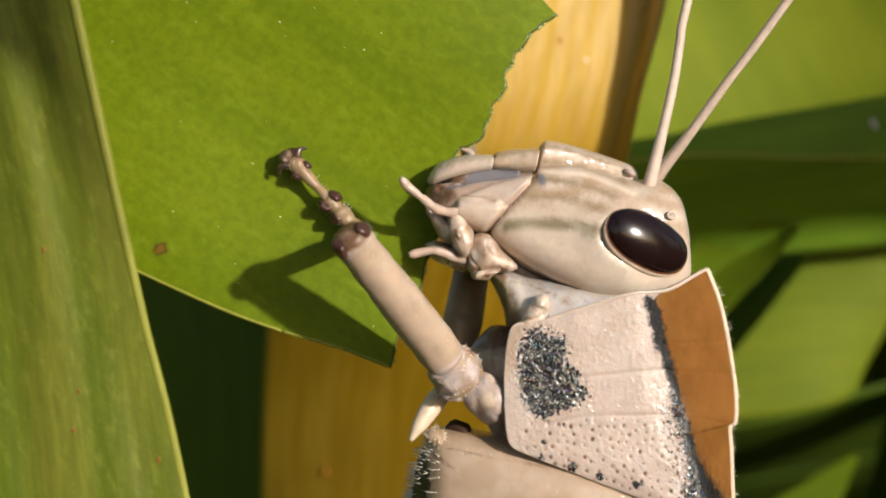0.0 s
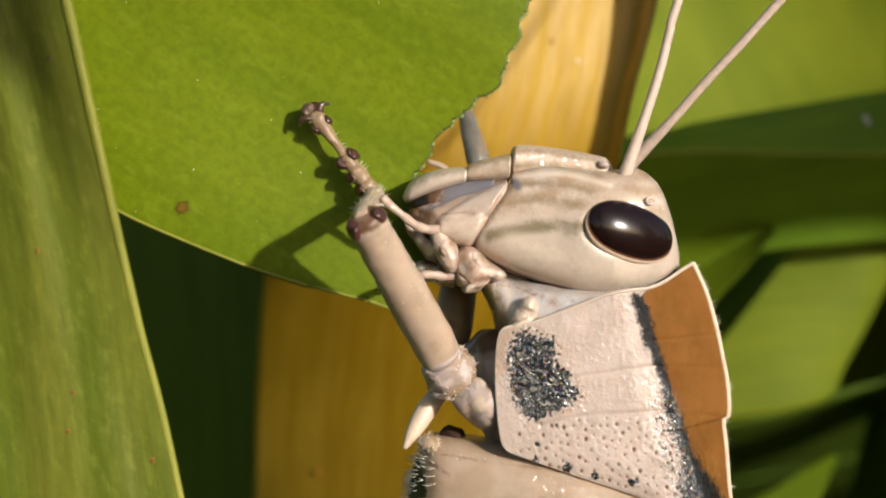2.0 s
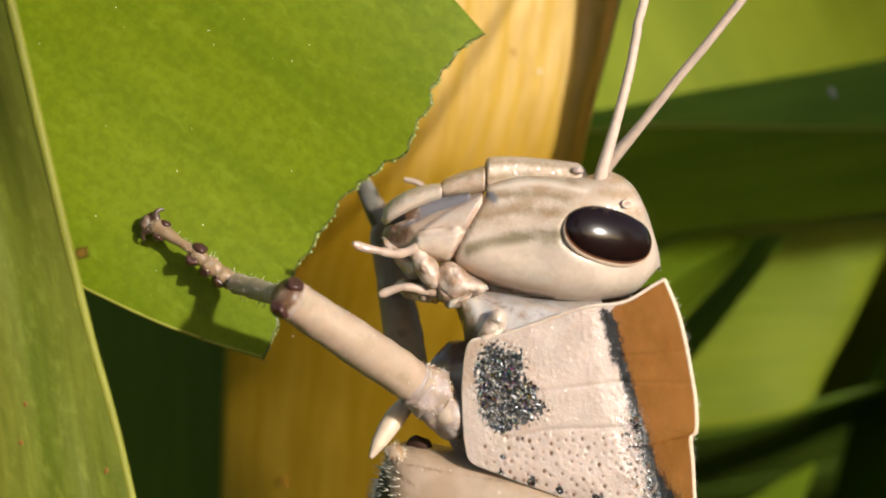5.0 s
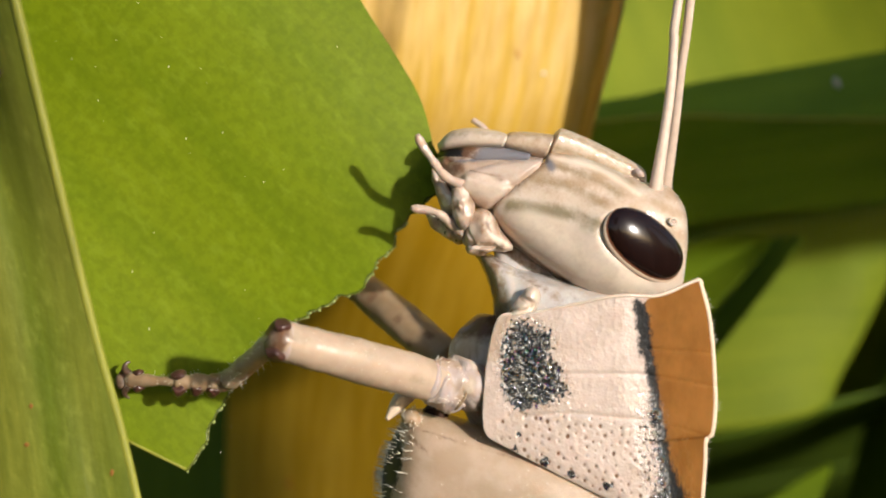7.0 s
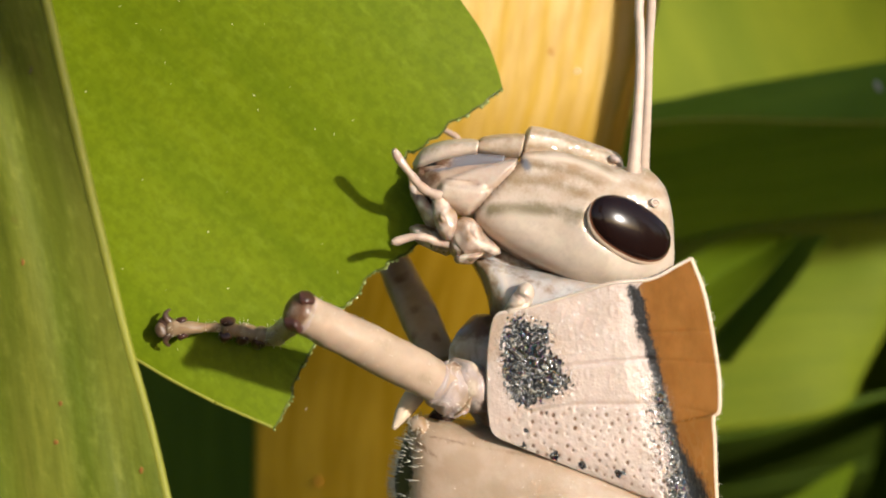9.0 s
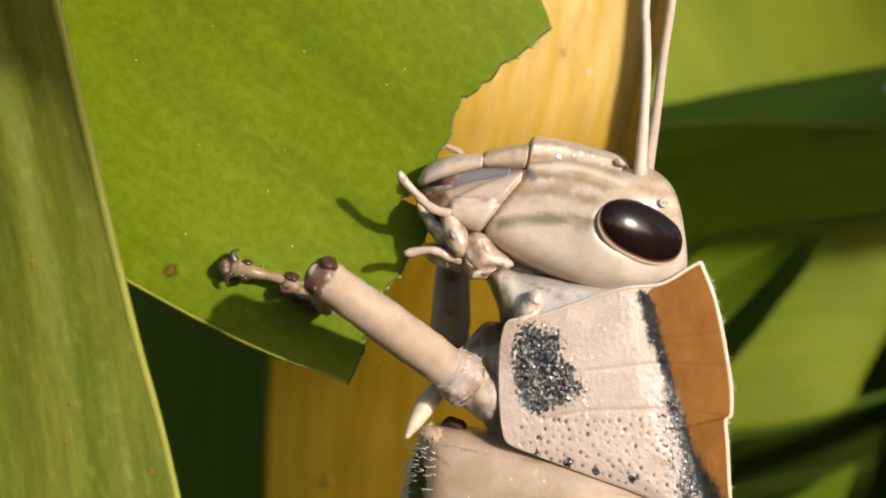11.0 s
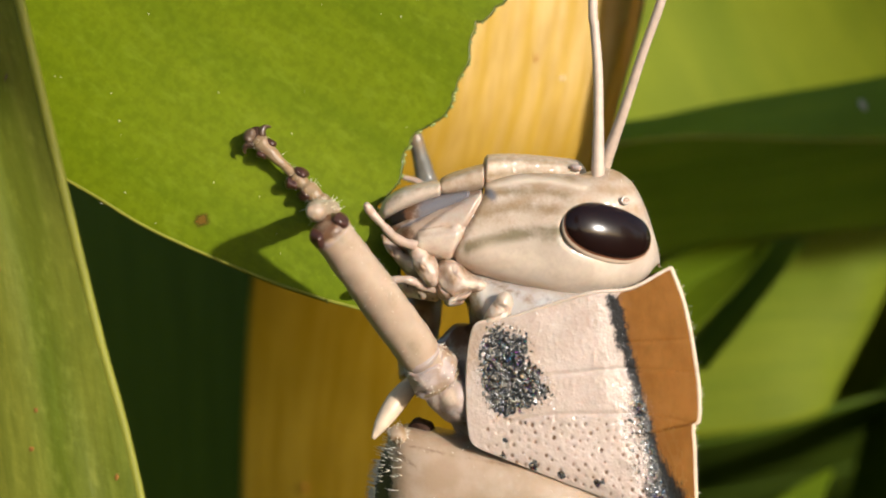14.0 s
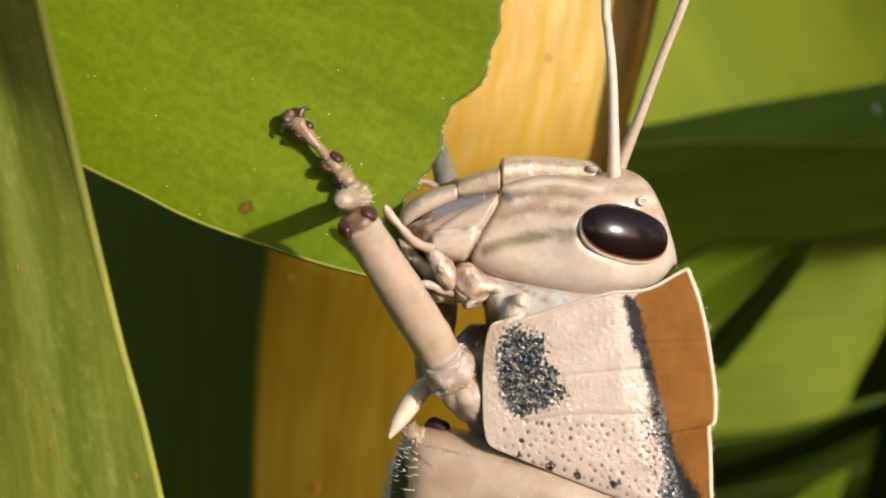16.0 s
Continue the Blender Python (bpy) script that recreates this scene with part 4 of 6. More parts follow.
def sheet(a, b, across, thick=0.22, walls=True):
    """A thin sheet ruled between two lines of (x, z); walls closes all its edges, else only the outer one."""
    n = len(a)
    front, uv = [], []
    for i in range(n):
        for j in range(across):
            p = a[i] + (b[i] - a[i]) * j / (across - 1)
            k = 1 + 3.5 / D
            front.append((p[0] * k, leaf_y(*p), p[1] * k))
            uv.append(leaf_uv(*p))
    P = np.array(front)
    N = n * across
    f = grid_faces(n, across) + grid_faces(n, across, start=N, flip=True)
    right = [i * across + across - 1 for i in range(n)]
    if walls:
        ring = list(range(across)) + right[1:] + [(n - 1) * across + j for j in range(across - 2, -1, -1)] + [i * across for i in range(n - 2, 0, -1)] + [0]
    else:
        ring = right
    back = P + np.array((0, thick, 0))
    pts = np.vstack([P, back, P[ring], back[ring]])
    k, m = 2 * N, len(ring)
    f += [(k + i, k + m + i, k + m + i + 1, k + i + 1) for i in range(m - 1)]
    return pts, f, uv + uv + [uv[i] for i in ring] * 2


NEW_LINE = nibbled(smooth_line(EDGE_NEW, 161), 0.16, 1.5)
OLD_LINE = nibbled(smooth_line(EDGE_OLD, 161), 0.16, 4.5)
outer = np.vstack([smooth_line(MARGIN_TOP, 60)[:-1], NEW_LINE, smooth_line(MARGIN_LOW, 70)[1:]])
share = np.linspace(0, 1, len(outer))
spine = np.stack([np.interp(share, [0, 0.25, 0.75, 1], [-30, -22, -20, -24.6]), np.interp(share, [0, 0.25, 0.75, 1], [36.0, 26, 15, 11.0])], 1)
P, f, uv = sheet(spine, outer, 60)
eaten_leaf = tagged(piece("chewed_leaf", P, f, EATEN, None, LEAF_AT, uv=uv),
                    "fresh green leaf chewed along its edge, with a brown fleck", "leaf")
low = np.array([at(p, 3.5) for p in smooth_line(MARGIN_LOW, 70)])
for i in range(len(low)):
    low[i][1] = leaf_y(low[i][0] / (1 + 3.5 / D), low[i][2] / (1 + 3.5 / D)) + 0.05
Pm, Fm = tube(low, [0.06, 0.06], 8)
piece("leaf_margin", Pm, Fm, BRIGHT, eaten_leaf, LEAF_AT, "pale smooth margin", uv=[(q[0], q[2]) for q in Pm])
Pm, stain = [], []
for i in range(9):
    for j in range(24):
        a, q = 2 * math.pi * j / 23, i / 8
        w = 0.36 * q * (1 + 0.35 * noise.noise((math.cos(a), math.sin(a), 4.0)))
        x, z = LEAF_AT[0] + w * math.cos(a), LEAF_AT[2] + 0.9 * w * math.sin(a)
        Pm.append((x, leaf_y(x / (1 + 3.5 / D), z / (1 + 3.5 / D)) - 0.006, z))
        stain.append(max(0.0, min(1.0, 1.7 - 1.8 * q + 0.3 * noise.noise((x * 9, z * 9, 2.0)))))
piece("fleck", Pm, grid_faces(9, 24), OLIVE, eaten_leaf, LEAF_AT, "round brown fleck", {"stain": stain})

def beads(line, parent, seed, count):
    """Wet beads along a bitten edge."""
    rnd, shapes = random.Random(seed), []
    for _ in range(count):
        p = line[rnd.randrange(len(line))]
        k = 1 + 3.5 / D
        q = rnd.choice((0.03, 0.035, 0.045, 0.055, 0.075))
        shapes.append(egg((p[0] * k + 0.09, leaf_y(*p) + 0.105, p[1] * k - 0.05), (q * rnd.uniform(1, 1.3), q, q), rnd.uniform(20, 90), 6, 8))
    P, f = joined(*shapes)
    tagged(piece("sap_bead", P, f, DROP, parent, LEAF_AT, "wet beads of sap"), kind="stuff")
    k = 1 + 3.5 / D
    P, f = tube([(p[0] * k, leaf_y(*p) + 0.1, p[1] * k) for p in line], [0.095, 0.095], 8)
    piece("bitten_rim", P, f, RIM, parent, LEAF_AT, "dark moist bitten rim", uv=[(q[0], q[2]) for q in P])


def leaf_specks():
    rnd, shapes = random.Random(31), []
    for _ in range(55):
        p = (rnd.uniform(-16, 1), rnd.uniform(-1.0, 15))
        k, q = 1 + 3.5 / D, rnd.uniform(0.012, 0.024)
        shapes.append(egg((p[0] * k, leaf_y(*p) - 0.005, p[1] * k), (q, q * 0.6, q), 0, 5, 6))
    P, f = joined(*shapes)
    tagged(piece("dust_specks", P, f, HAIR, eaten_leaf, LEAF_AT, "tiny pale specks of dust"), kind="stuff")


leaf_specks()
low_rim = smooth_line(MARGIN_LOW, 120)
Pm, Fm = tube([(p[0] * (1 + 3.5 / D), leaf_y(*p) - 0.03, p[1] * (1 + 3.5 / D) + 0.03) for p in low_rim], [0.06, 0.06], 8, 0.6)
piece("leaf_margin", Pm, Fm, STRAP_EDGE, eaten_leaf, LEAF_AT, "thin pale margin", uv=[(p[0], p[2]) for p in Pm])
beads(NEW_LINE, eaten_leaf, 3, 130)

# pieces that are bitten off one after another: (piece, second of the bite)
BITES = []


def strip(inner, outer_line, count, shares, seconds):
    """Pieces between two edges; seconds: when the jaws reach each share of the way."""
    n = len(inner)
    for k in range(count):
        i0, i1 = round(k * (n - 1) / count), round((k + 1) * (n - 1) / count)
        P, f, uv = sheet(inner[i0:i1 + 1], outer_line[i0:i1 + 1], 8, walls=False)
        ob = piece("leaf_piece", P, f, EATEN, eaten_leaf, LEAF_AT, uv=uv)
        beads(outer_line[i0:i1 + 1], ob, 40 + k, 6)
        if k == count - 1:
            foot = np.linspace(inner[-1], outer_line[-1], 12)
            Pm, Fm = tube([(q[0] * (1 + 3.5 / D), leaf_y(*q) - 0.03, q[1] * (1 + 3.5 / D) + 0.03) for q in foot], [0.06, 0.06], 8, 0.6)
            piece("leaf_margin", Pm, Fm, STRAP_EDGE, ob, LEAF_AT, "thin pale margin", uv=[(q[0], q[2]) for q in Pm])
        BITES.append((ob, float(np.interp((k + 0.5) / count, shares, seconds)), P.mean(0)))


strip(NEW_LINE, OLD_LINE, 24, [0, 0.05, 0.22, 0.36, 0.55, 0.68, 0.78, 0.85, 1], [6.9, 7.3, 8.5, 9.6, 10.9, 12.4, 14.4, 15.9, 18.5])
start = int(np.argmin(((OLD_LINE - np.array((3.18, 6.02))) ** 2).sum(1)))
low_part = np.stack([np.interp(np.linspace(start, 160, 81), np.arange(161), OLD_LINE[:, k]) for k in (0, 1)], 1)
strip(low_part[10:], nibbled(smooth_line(EDGE_FIRST, 81), 0.12, 7.5)[10:], 10, [0, 0.05, 0.6, 1], [0.02, 0.15, 3.5, 5.0])


# ---- the grasshopper ----
MID = 3.3           # depth of its middle plane
grasshopper = tagged(new("grasshopper"), "cream grasshopper with black eyes and brown crest, chewing a leaf", "grasshopper")
grasshopper.matrix_basis = pose(*[c * MM for c in BODY_AT])


def shield():
    """The saddle-shaped pronotum: flank, black shoulder line and brown roof up to the keel."""
    low_edge = smooth_line([(2.47, -2.67), (1.84, -2.74), (1.60, -3.24), (1.47, -4.27), (1.45, -5.49), (1.51, -6.51), (1.71, -7.08), (2.47, -7.45), (4.41, -8.24), (6.45, -9.06), (8.29, -9.98), (9.00, -11.41)], 230)
    keel = smooth_line([(8.82, -0.67), (9.24, -1.82), (9.51, -3.04), (9.67, -4.06), (9.80, -5.08), (9.80, -6.18), (9.59, -6.47), (9.63, -7.33), (9.67, -8.96), (9.76, -10.59), (9.76, -12.63)], 230)
    n, m = 230, 200
    P = []
    for i in range(n):
        u = i / (n - 1)
        for j in range(m):
            v = j / (m - 1)
            x, z = low_edge[i] + (keel[i] - low_edge[i]) * v
            z -= 0.34 * math.exp(-((v - 0.78) / 0.16) ** 2) * max(0, 1 - u * 5)
            y = np.interp(v, [0, 0.05, 0.3, 0.6, 0.74, 0.8, 1], [-2.72, -2.86, -2.98, -2.97, -2.76, -2.35, 0.0])
            y -= 0.10 * math.exp(-((v - 0.0) / 0.03) ** 2)
            k = 1 + (MID + y) / D
            P.append((x * k, MID + y, z * k))
    P = np.array(P)
    # soften the shoulder
    Y = P[:, 1].reshape(n, m)
    for _ in range(34):
        Y[:, 1:-1] = (Y[:, :-2] + 2 * Y[:, 1:-1] + Y[:, 2:]) / 4
    P[:, 1] = Y.ravel()
    S = side_view(P)
    V = np.tile(np.linspace(0, 1, m), n)
    # sulci: shallow grooves across the flank
    groove = np.zeros(len(P))
    for line in ([(4.10, -4.63), (5.63, -4.47), (7.16, -4.37), (9.76, -4.51)], [(2.98, -6.27), (4.61, -6.00), (6.24, -6.00), (7.78, -6.00), (9.61, -6.35)], [(7.27, -3.41), (8.49, -3.37), (9.51, -3.33)]):
        groove = np.maximum(groove, band(S, line, 0.03, 0.06))
    P[:, 1] += 0.09 * groove
    # granules and pits
    pit = np.zeros(len(P))
    rnd = random.Random(5)
    lump = np.array([noise.noise((x * 5.2, z * 5.2, 1.0)) for x, z in S])
    P[:, 1] -= 0.02 * np.clip(lump, 0, 1) * (V < 0.74)
    patch = inside(S, [(2.47, -2.73), (2.98, -2.94), (3.39, -3.04), (3.69, -3.35), (3.69, -4.06), (4.10, -4.37), (4.27, -4.88), (4.47, -5.29), (4.10, -5.53), (3.49, -5.80),
                       (2.88, -6.06), (2.47, -5.90), (2.06, -5.18), (1.96, -4.47), (1.96, -3.65), (2.22, -3.04)], 0.26)
    cob = np.array([noise.noise((x * 7.0, z * 7.0, 4.0)) for x, z in S])
    P[:, 1] -= 0.05 * patch * np.clip(cob, -0.3, 1)
    ridge = [(6.72, -1.90), (6.86, -2.20), (6.98, -2.80), (7.10, -3.40), (7.36, -4.10), (7.56, -4.90), (7.70, -5.69), (7.92, -6.30), (8.10, -7.12), (8.33, -7.94), (8.62, -8.75), (8.85, -9.80)]
    shoulder = band(S, ridge, 0.24 - 0.06 * np.exp(-((S[:, 1] + 4.8) / 1.2) ** 2), 0.3)
    rag = np.array([noise.noise((x * 9.0, z * 9.0, 6.0)) for x, z in S])
    patch = np.clip(patch + 0.9 * rag * 4 * patch * (1 - patch), 0, 1)
    dark = np.maximum(patch, shoulder)
    low = np.clip((-4.6 - S[:, 1]) / 1.4, 0, 1)
    glint = band(S, [(7.30, -4.6), (7.50, -5.8), (7.62, -6.9), (7.90, -8.0), (8.20, -9.2)], 0.16 + 0.24 * low, 0.25) * low
    grit = np.array([noise.noise((x * 6.5, z * 6.5, 12.0)) for x, z in S])
    beady = np.maximum(patch, np.clip(glint, 0, 1))
    dark = np.maximum(dark, 0.85 * glint * np.clip(0.25 + 1.6 * grit, 0, 1))
    dark = np.maximum(dark, inside(S, [(8.10, -7.0), (8.40, -7.4), (8.75, -8.0), (9.15, -8.6), (9.45, -9.4), (9.5, -10.6), (7.9, -10.6), (8.0, -8.4)], 0.5))
    dots = []
    for _ in range(2600):
        c = np.array((rnd.uniform(2.2, 8.0), rnd.uniform(-9.4, -6.1)))
        if all(((c - o) ** 2).sum() > 0.26 ** 2 for o in dots):
            dots.append(c)
    for c in dots:
        d = np.sqrt((((S - c) * np.array((1.0, 0.85))) ** 2).sum(1))
        pit = np.maximum(pit, rnd.uniform(0.55, 1.0) / (1 + np.exp((d - rnd.uniform(0.04, 0.078)) / 0.018)))
    for c, r in (((2.73, -7.53), 0.12), ((3.86, -7.84), 0.17), ((4.86, -8.20), 0.14), ((6.24, -8.51), 0.15), ((2.88, -6.96), 0.10), ((3.59, -6.24), 0.06)):
        d = np.sqrt(((S - np.array(c)) ** 2).sum(1)) + 0.16 * np.array([noise.noise((x * 6, z * 6, 2.0)) for x, z in S])
        spot = 1 / (1 + np.exp((d - r) / 0.04))
        dark, beady = np.maximum(dark, spot), np.maximum(beady, spot)
    P[:, 1] += 0.03 * pit
    dark = np.maximum(dark, 0.30 * pit)
    patch_edge = band(S, [(2.16, -2.94), (3.18, -2.94), (3.76, -3.55), (4.10, -4.47), (4.51, -5.08), (4.10, -5.59), (2.78, -6.14)], 0.22, 0.3)
    brown = inside(S, [(q[0] + 0.06, q[1]) for q in ridge] + [(9.0, -13.45), (12.57, -13.45), (12.57, 0.84), (8.08, 0.02), (7.1, -1.5)], 0.14)
    line = np.maximum(np.maximum(0.55 * band(S, [(q[0] + 0.25, q[1]) for q in ridge], 0.2, 0.6) * brown, 0.75 * band(S, [(6.86, -1.20), (7.78, -1.00), (8.86, -0.67)], 0.25, 0.5) * brown), np.maximum(1.0 * pit, np.where(V > 0.74, 0.75, 0.3) * groove))
    dark = np.maximum(dark, brown * np.maximum(0.5 * band(S, [(q[0] + 0.2, q[1]) for q in ridge], 0.15, 0.5), np.maximum(0.36 * band(S, [(6.86, -1.50), (7.78, -1.20), (8.86, -0.80)], 0.2, 0.4), 0.55 * groove)))
    flange = inside(S, [(1.20, -2.50), (2.50, -2.60), (2.20, -3.00), (1.95, -3.60), (1.88, -4.30), (1.20, -4.30)], 0.12)
    line = np.maximum(line, 0.8 * band(S, [(2.55, -2.74), (2.20, -3.00), (1.94, -3.60), (1.88, -4.30)], 0.03, 0.06))
    masks = {"dark": dark, "brown": brown, "line": line, "olive": np.zeros(len(P)), "beady": beady, "tan": np.maximum(0.55 * patch_edge, 0.55 * flange)}
    far = P.copy()
    far[:, 1] = 2 * MID - far[:, 1]
    f = grid_faces(n, m, flip=True) + grid_faces(n, m, start=n * m)
    both = np.vstack([P, far])
    ob = piece("pronotum", both, f, SHIELD, grasshopper, BODY_AT, "granular cream saddle with black patch and brown roof",
               {k: np.concatenate([v, v]) for k, v in masks.items()})
    G = P.reshape(n, m, 3)
    r1, r2 = tube([G[0, j] + np.array((0, 0.01, 0)) for j in range(m)], [0.06, 0.07], 8), tube([G[i, -1] for i in range(n)], [0.10, 0.11], 8)
    r3 = tube([G[i, 0] + np.array((0.03, 0.07, 0.03)) for i in range(n)], [0.07, 0.07], 12)
    for nm, r in (("front_rim", r1), ("keel", r2), ("lower_rim", r3)):
        piece(nm, r[0], r[1], IVORY if nm == "keel" else CREAM, ob, BODY_AT, "raised ivory edge" if nm == "keel" else "smooth cream edge")
    return ob


SHIELD = shell_material("granular_cuticle", (0.432, 0.344, 0.287), (0.494, 0.401, 0.347), 0.36, 1.0, wet=(6500, 0.00011, 1.0, 0.15))


def beaded(m):
    """Small beads over the shield, coarse glossy wrinkles on the black patch."""
    n, l = m.node_tree.nodes, m.node_tree.links
    b = n["Principled BSDF"]
    co = n.new("ShaderNodeTexCoord").outputs["Object"]
    small, crinkle = spots(n, l, co, 8500), noisy(n, l, co, 6200, (1, 1, 1), 2, 0.6)
    flat = mixed(n, l, mask(n, "brown"), mixed(n, l, 0.75, small, (0.5, 0.5, 0.5)), (0.5, 0.5, 0.5))
    first = bumped(n, l, b, flat, -0.00005, 0.6)
    second = n.new("ShaderNodeBump")
    second.inputs["Distance"].default_value = 0.00030
    l.new(mask(n, "beady"), second.inputs["Strength"])
    l.new(crinkle, second.inputs["Height"])
    l.new(first.outputs[0], second.inputs["Normal"])
    l.new(second.outputs[0], b.inputs["Normal"])
    # olive and grey ridges break through the black
    under = b.inputs["Base Color"].links[0].from_socket
    chip = n.new("ShaderNodeMath")
    chip.operation = "MULTIPLY"
    l.new(ramp(n, l, crinkle, 0.52, 0.74), chip.inputs[0])
    l.new(mask(n, "beady"), chip.inputs[1])
    tint = mixed(n, l, noisy(n, l, co, 2600, (1, 1, 1), 2), (0.36, 0.31, 0.20), (0.32, 0.31, 0.30))
    l.new(mixed(n, l, chip.outputs[0], under, tint), b.inputs["Base Color"])
    # interference colours on the wrinkled black
    film = n.new("ShaderNodeMapRange")
    film.inputs[1].default_value, film.inputs[2].default_value, film.inputs[3].default_value, film.inputs[4].default_value = 0.35, 0.65, 200, 560
    l.new(noisy(n, l, co, 3600, (1, 1, 1), 2, 0.5), film.inputs[0])
    thick = n.new("ShaderNodeMath")
    thick.operation = "MULTIPLY"
    some = n.new("ShaderNodeMath")
    some.operation = "MULTIPLY"
    l.new(film.outputs[0], some.inputs[0])
    l.new(ramp(n, l, noisy(n, l, co, 2300, (1, 1, 1), 2, 0.5), 0.50, 0.56), some.inputs[1])
    l.new(some.outputs[0], thick.inputs[0])
    l.new(mask(n, "beady"), thick.inputs[1])
    l.new(thick.outputs[0], b.inputs["Thin Film Thickness"])
    b.inputs["Thin Film IOR"].default_value = 1.33
    # no wet film on the black and brown parts
    plain_dark = n.new("ShaderNodeMath")
    plain_dark.operation, plain_dark.use_clamp = "SUBTRACT", True
    l.new(mask(n, "dark"), plain_dark.inputs[0])
    l.new(mask(n, "beady"), plain_dark.inputs[1])
    bare = n.new("ShaderNodeMath")
    bare.operation = "MAXIMUM"
    l.new(plain_dark.outputs[0], bare.inputs[0])
    l.new(mask(n, "brown"), bare.inputs[1])
    coat = n.new("ShaderNodeMapRange")
    coat.inputs[3].default_value, coat.inputs[4].default_value = 0.42, 0.02
    l.new(bare.outputs[0], coat.inputs[0])
    lacquer = n.new("ShaderNodeMix")
    lacquer.inputs[3].default_value = 0.9
    l.new(mask(n, "beady"), lacquer.inputs[0])
    l.new(coat.outputs[0], lacquer.inputs[2])
    l.new(lacquer.outputs[0], b.inputs["Coat Weight"])
    shine = n.new("ShaderNodeMapRange")
    shine.inputs[3].default_value, shine.inputs[4].default_value = 0.3, 1.0
    l.new(mask(n, "beady"), shine.inputs[0])
    dull = n.new("ShaderNodeMath")
    dull.operation, dull.use_clamp = "SUBTRACT", True
    l.new(bare.outputs[0], dull.inputs[0])
    l.new(mask(n, "beady"), dull.inputs[1])
    matt = n.new("ShaderNodeMix")
    l.new(dull.outputs[0], matt.inputs[0])
    l.new(shine.outputs[0], matt.inputs[2])
    matt.inputs[3].default_value = 0.06
    l.new(matt.outputs[0], b.inputs["Specular IOR Level"])
    gloss = n.new("ShaderNodeMapRange")
    gloss.inputs[3].default_value, gloss.inputs[4].default_value = 0.36, 0.24
    l.new(mask(n, "beady"), gloss.inputs[0])
    rough = n.new("ShaderNodeMix")
    l.new(dull.outputs[0], rough.inputs[0])
    l.new(gloss.outputs[0], rough.inputs[2])
    rough.inputs[3].default_value = 0.7
    l.new(rough.outputs[0], b.inputs["Roughness"])


beaded(SHIELD)
pronotum = shield()


def trunk():
    """Chest below the shield, and the neck."""
    P, f = side_loft([(-1.92, -6.71), (-1.31, -6.47), (-0.49, -6.35), (0.94, -6.61), (2.37, -6.82), (4.41, -7.33), (7.88, -8.96)],
                     [(-1.92, -11.00), (-0.49, -11.41), (2.37, -12.22), (6.45, -13.04), (7.88, -13.24)], -1.92, 7.88,
                     [(0, 1.3), (0.15, 2.4), (0.5, 3.0), (1, 3.0)], MID, 80, 56, 3.6, (0.12, 0))
    S = side_view(P)
    dark = inside(S, [(-2.94, -7.33), (-1.71, -7.02), (-1.27, -7.94), (-1.47, -9.37), (-1.92, -10.59), (-2.94, -10.59)], 0.25)
    seam = np.maximum(band(S, [(-1.00, -7.02), (0.33, -7.33), (1.76, -7.57), (3.59, -7.98)], 0.03, 0.05), 0.6 * band(S, [(-1.61, -6.82), (-0.80, -7.33), (0.12, -8.76)], 0.02, 0.05))
    piece("chest", P, f, CHEST, grasshopper, BODY_AT, "beige hairy chest plate", {"dark": dark, "line": np.maximum(0.8 * seam, 0.8 * band(S, [(-1.14, -7.33), (-0.73, -7.63), (-0.59, -7.84)], 0.08, 0.1)), "tan": 0.5 * inside(S, [(-1.71, -6.51), (0.12, -6.51), (-0.49, -7.94), (-1.10, -10.59), (-1.92, -10.59)], 0.8), "brown": 0 * dark, "olive": 0 * dark})
    z0 = 0 * dark
    for nm, shape, mat, lab in (
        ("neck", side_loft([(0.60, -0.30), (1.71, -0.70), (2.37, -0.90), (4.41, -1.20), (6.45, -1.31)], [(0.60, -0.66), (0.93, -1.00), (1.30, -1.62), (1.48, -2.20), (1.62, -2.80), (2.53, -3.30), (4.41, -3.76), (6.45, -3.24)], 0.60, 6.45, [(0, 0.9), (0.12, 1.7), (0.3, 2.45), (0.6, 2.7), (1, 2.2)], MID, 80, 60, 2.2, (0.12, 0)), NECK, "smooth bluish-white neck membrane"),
        ("throat", side_loft([(0.02, -3.24), (0.94, -2.73), (1.76, -2.67), (3.59, -2.84)], [(0.02, -5.08), (0.94, -6.51), (1.76, -6.92), (3.59, -7.12)], 0.02, 3.59, [(0, 0.8), (0.4, 1.6), (1, 2.0)], MID, 40, 40, 2.0, (0.3, 0)), PINKISH, "pinkish folded skin between the forelegs"),
        ("collar_lobe", egg(tuple(at((2.58, -2.28), 0.75)), (0.70, 0.42, 0.35), 50), PINKISH, "pale lobe at the neck"),
        ("collar_knob", egg(tuple(at((2.82, -1.98), 0.65)), (0.36, 0.36, 0.30), 40), PINKISH, "pale knob at the neck"),
        ("hip_socket", egg(tuple(at((0.86, -5.29), 1.5)), (1.25, 0.95, 0.85), -38), LILAC, "pale lilac hip of the foreleg"),
    ):
        Pn = shape[0]
        for i, q in enumerate(Pn):
            Pn[i] = q + np.array(noise.noise_vector(Vector(q) * 1.4)) * (0.05 if nm == "neck" else 0.12) + np.array(noise.noise_vector(Vector(q) * 4.0)) * 0.03
            Pn[i][1] += (0.0 if nm == "neck" else 0.12) * max(0.0, 1 - abs(noise.noise(Vector(q) * 1.0 + Vector((8, 1, 0)))) * 8)
        w = np.array([noise.noise(Vector(q) * 1.7 + Vector((3, 0, 0))) for q in Pn])
        w = w * (0.35 if nm == "neck" else 1.0)
        dusk = 0.5 if nm == "throat" else 0.35
        S = side_view(Pn)
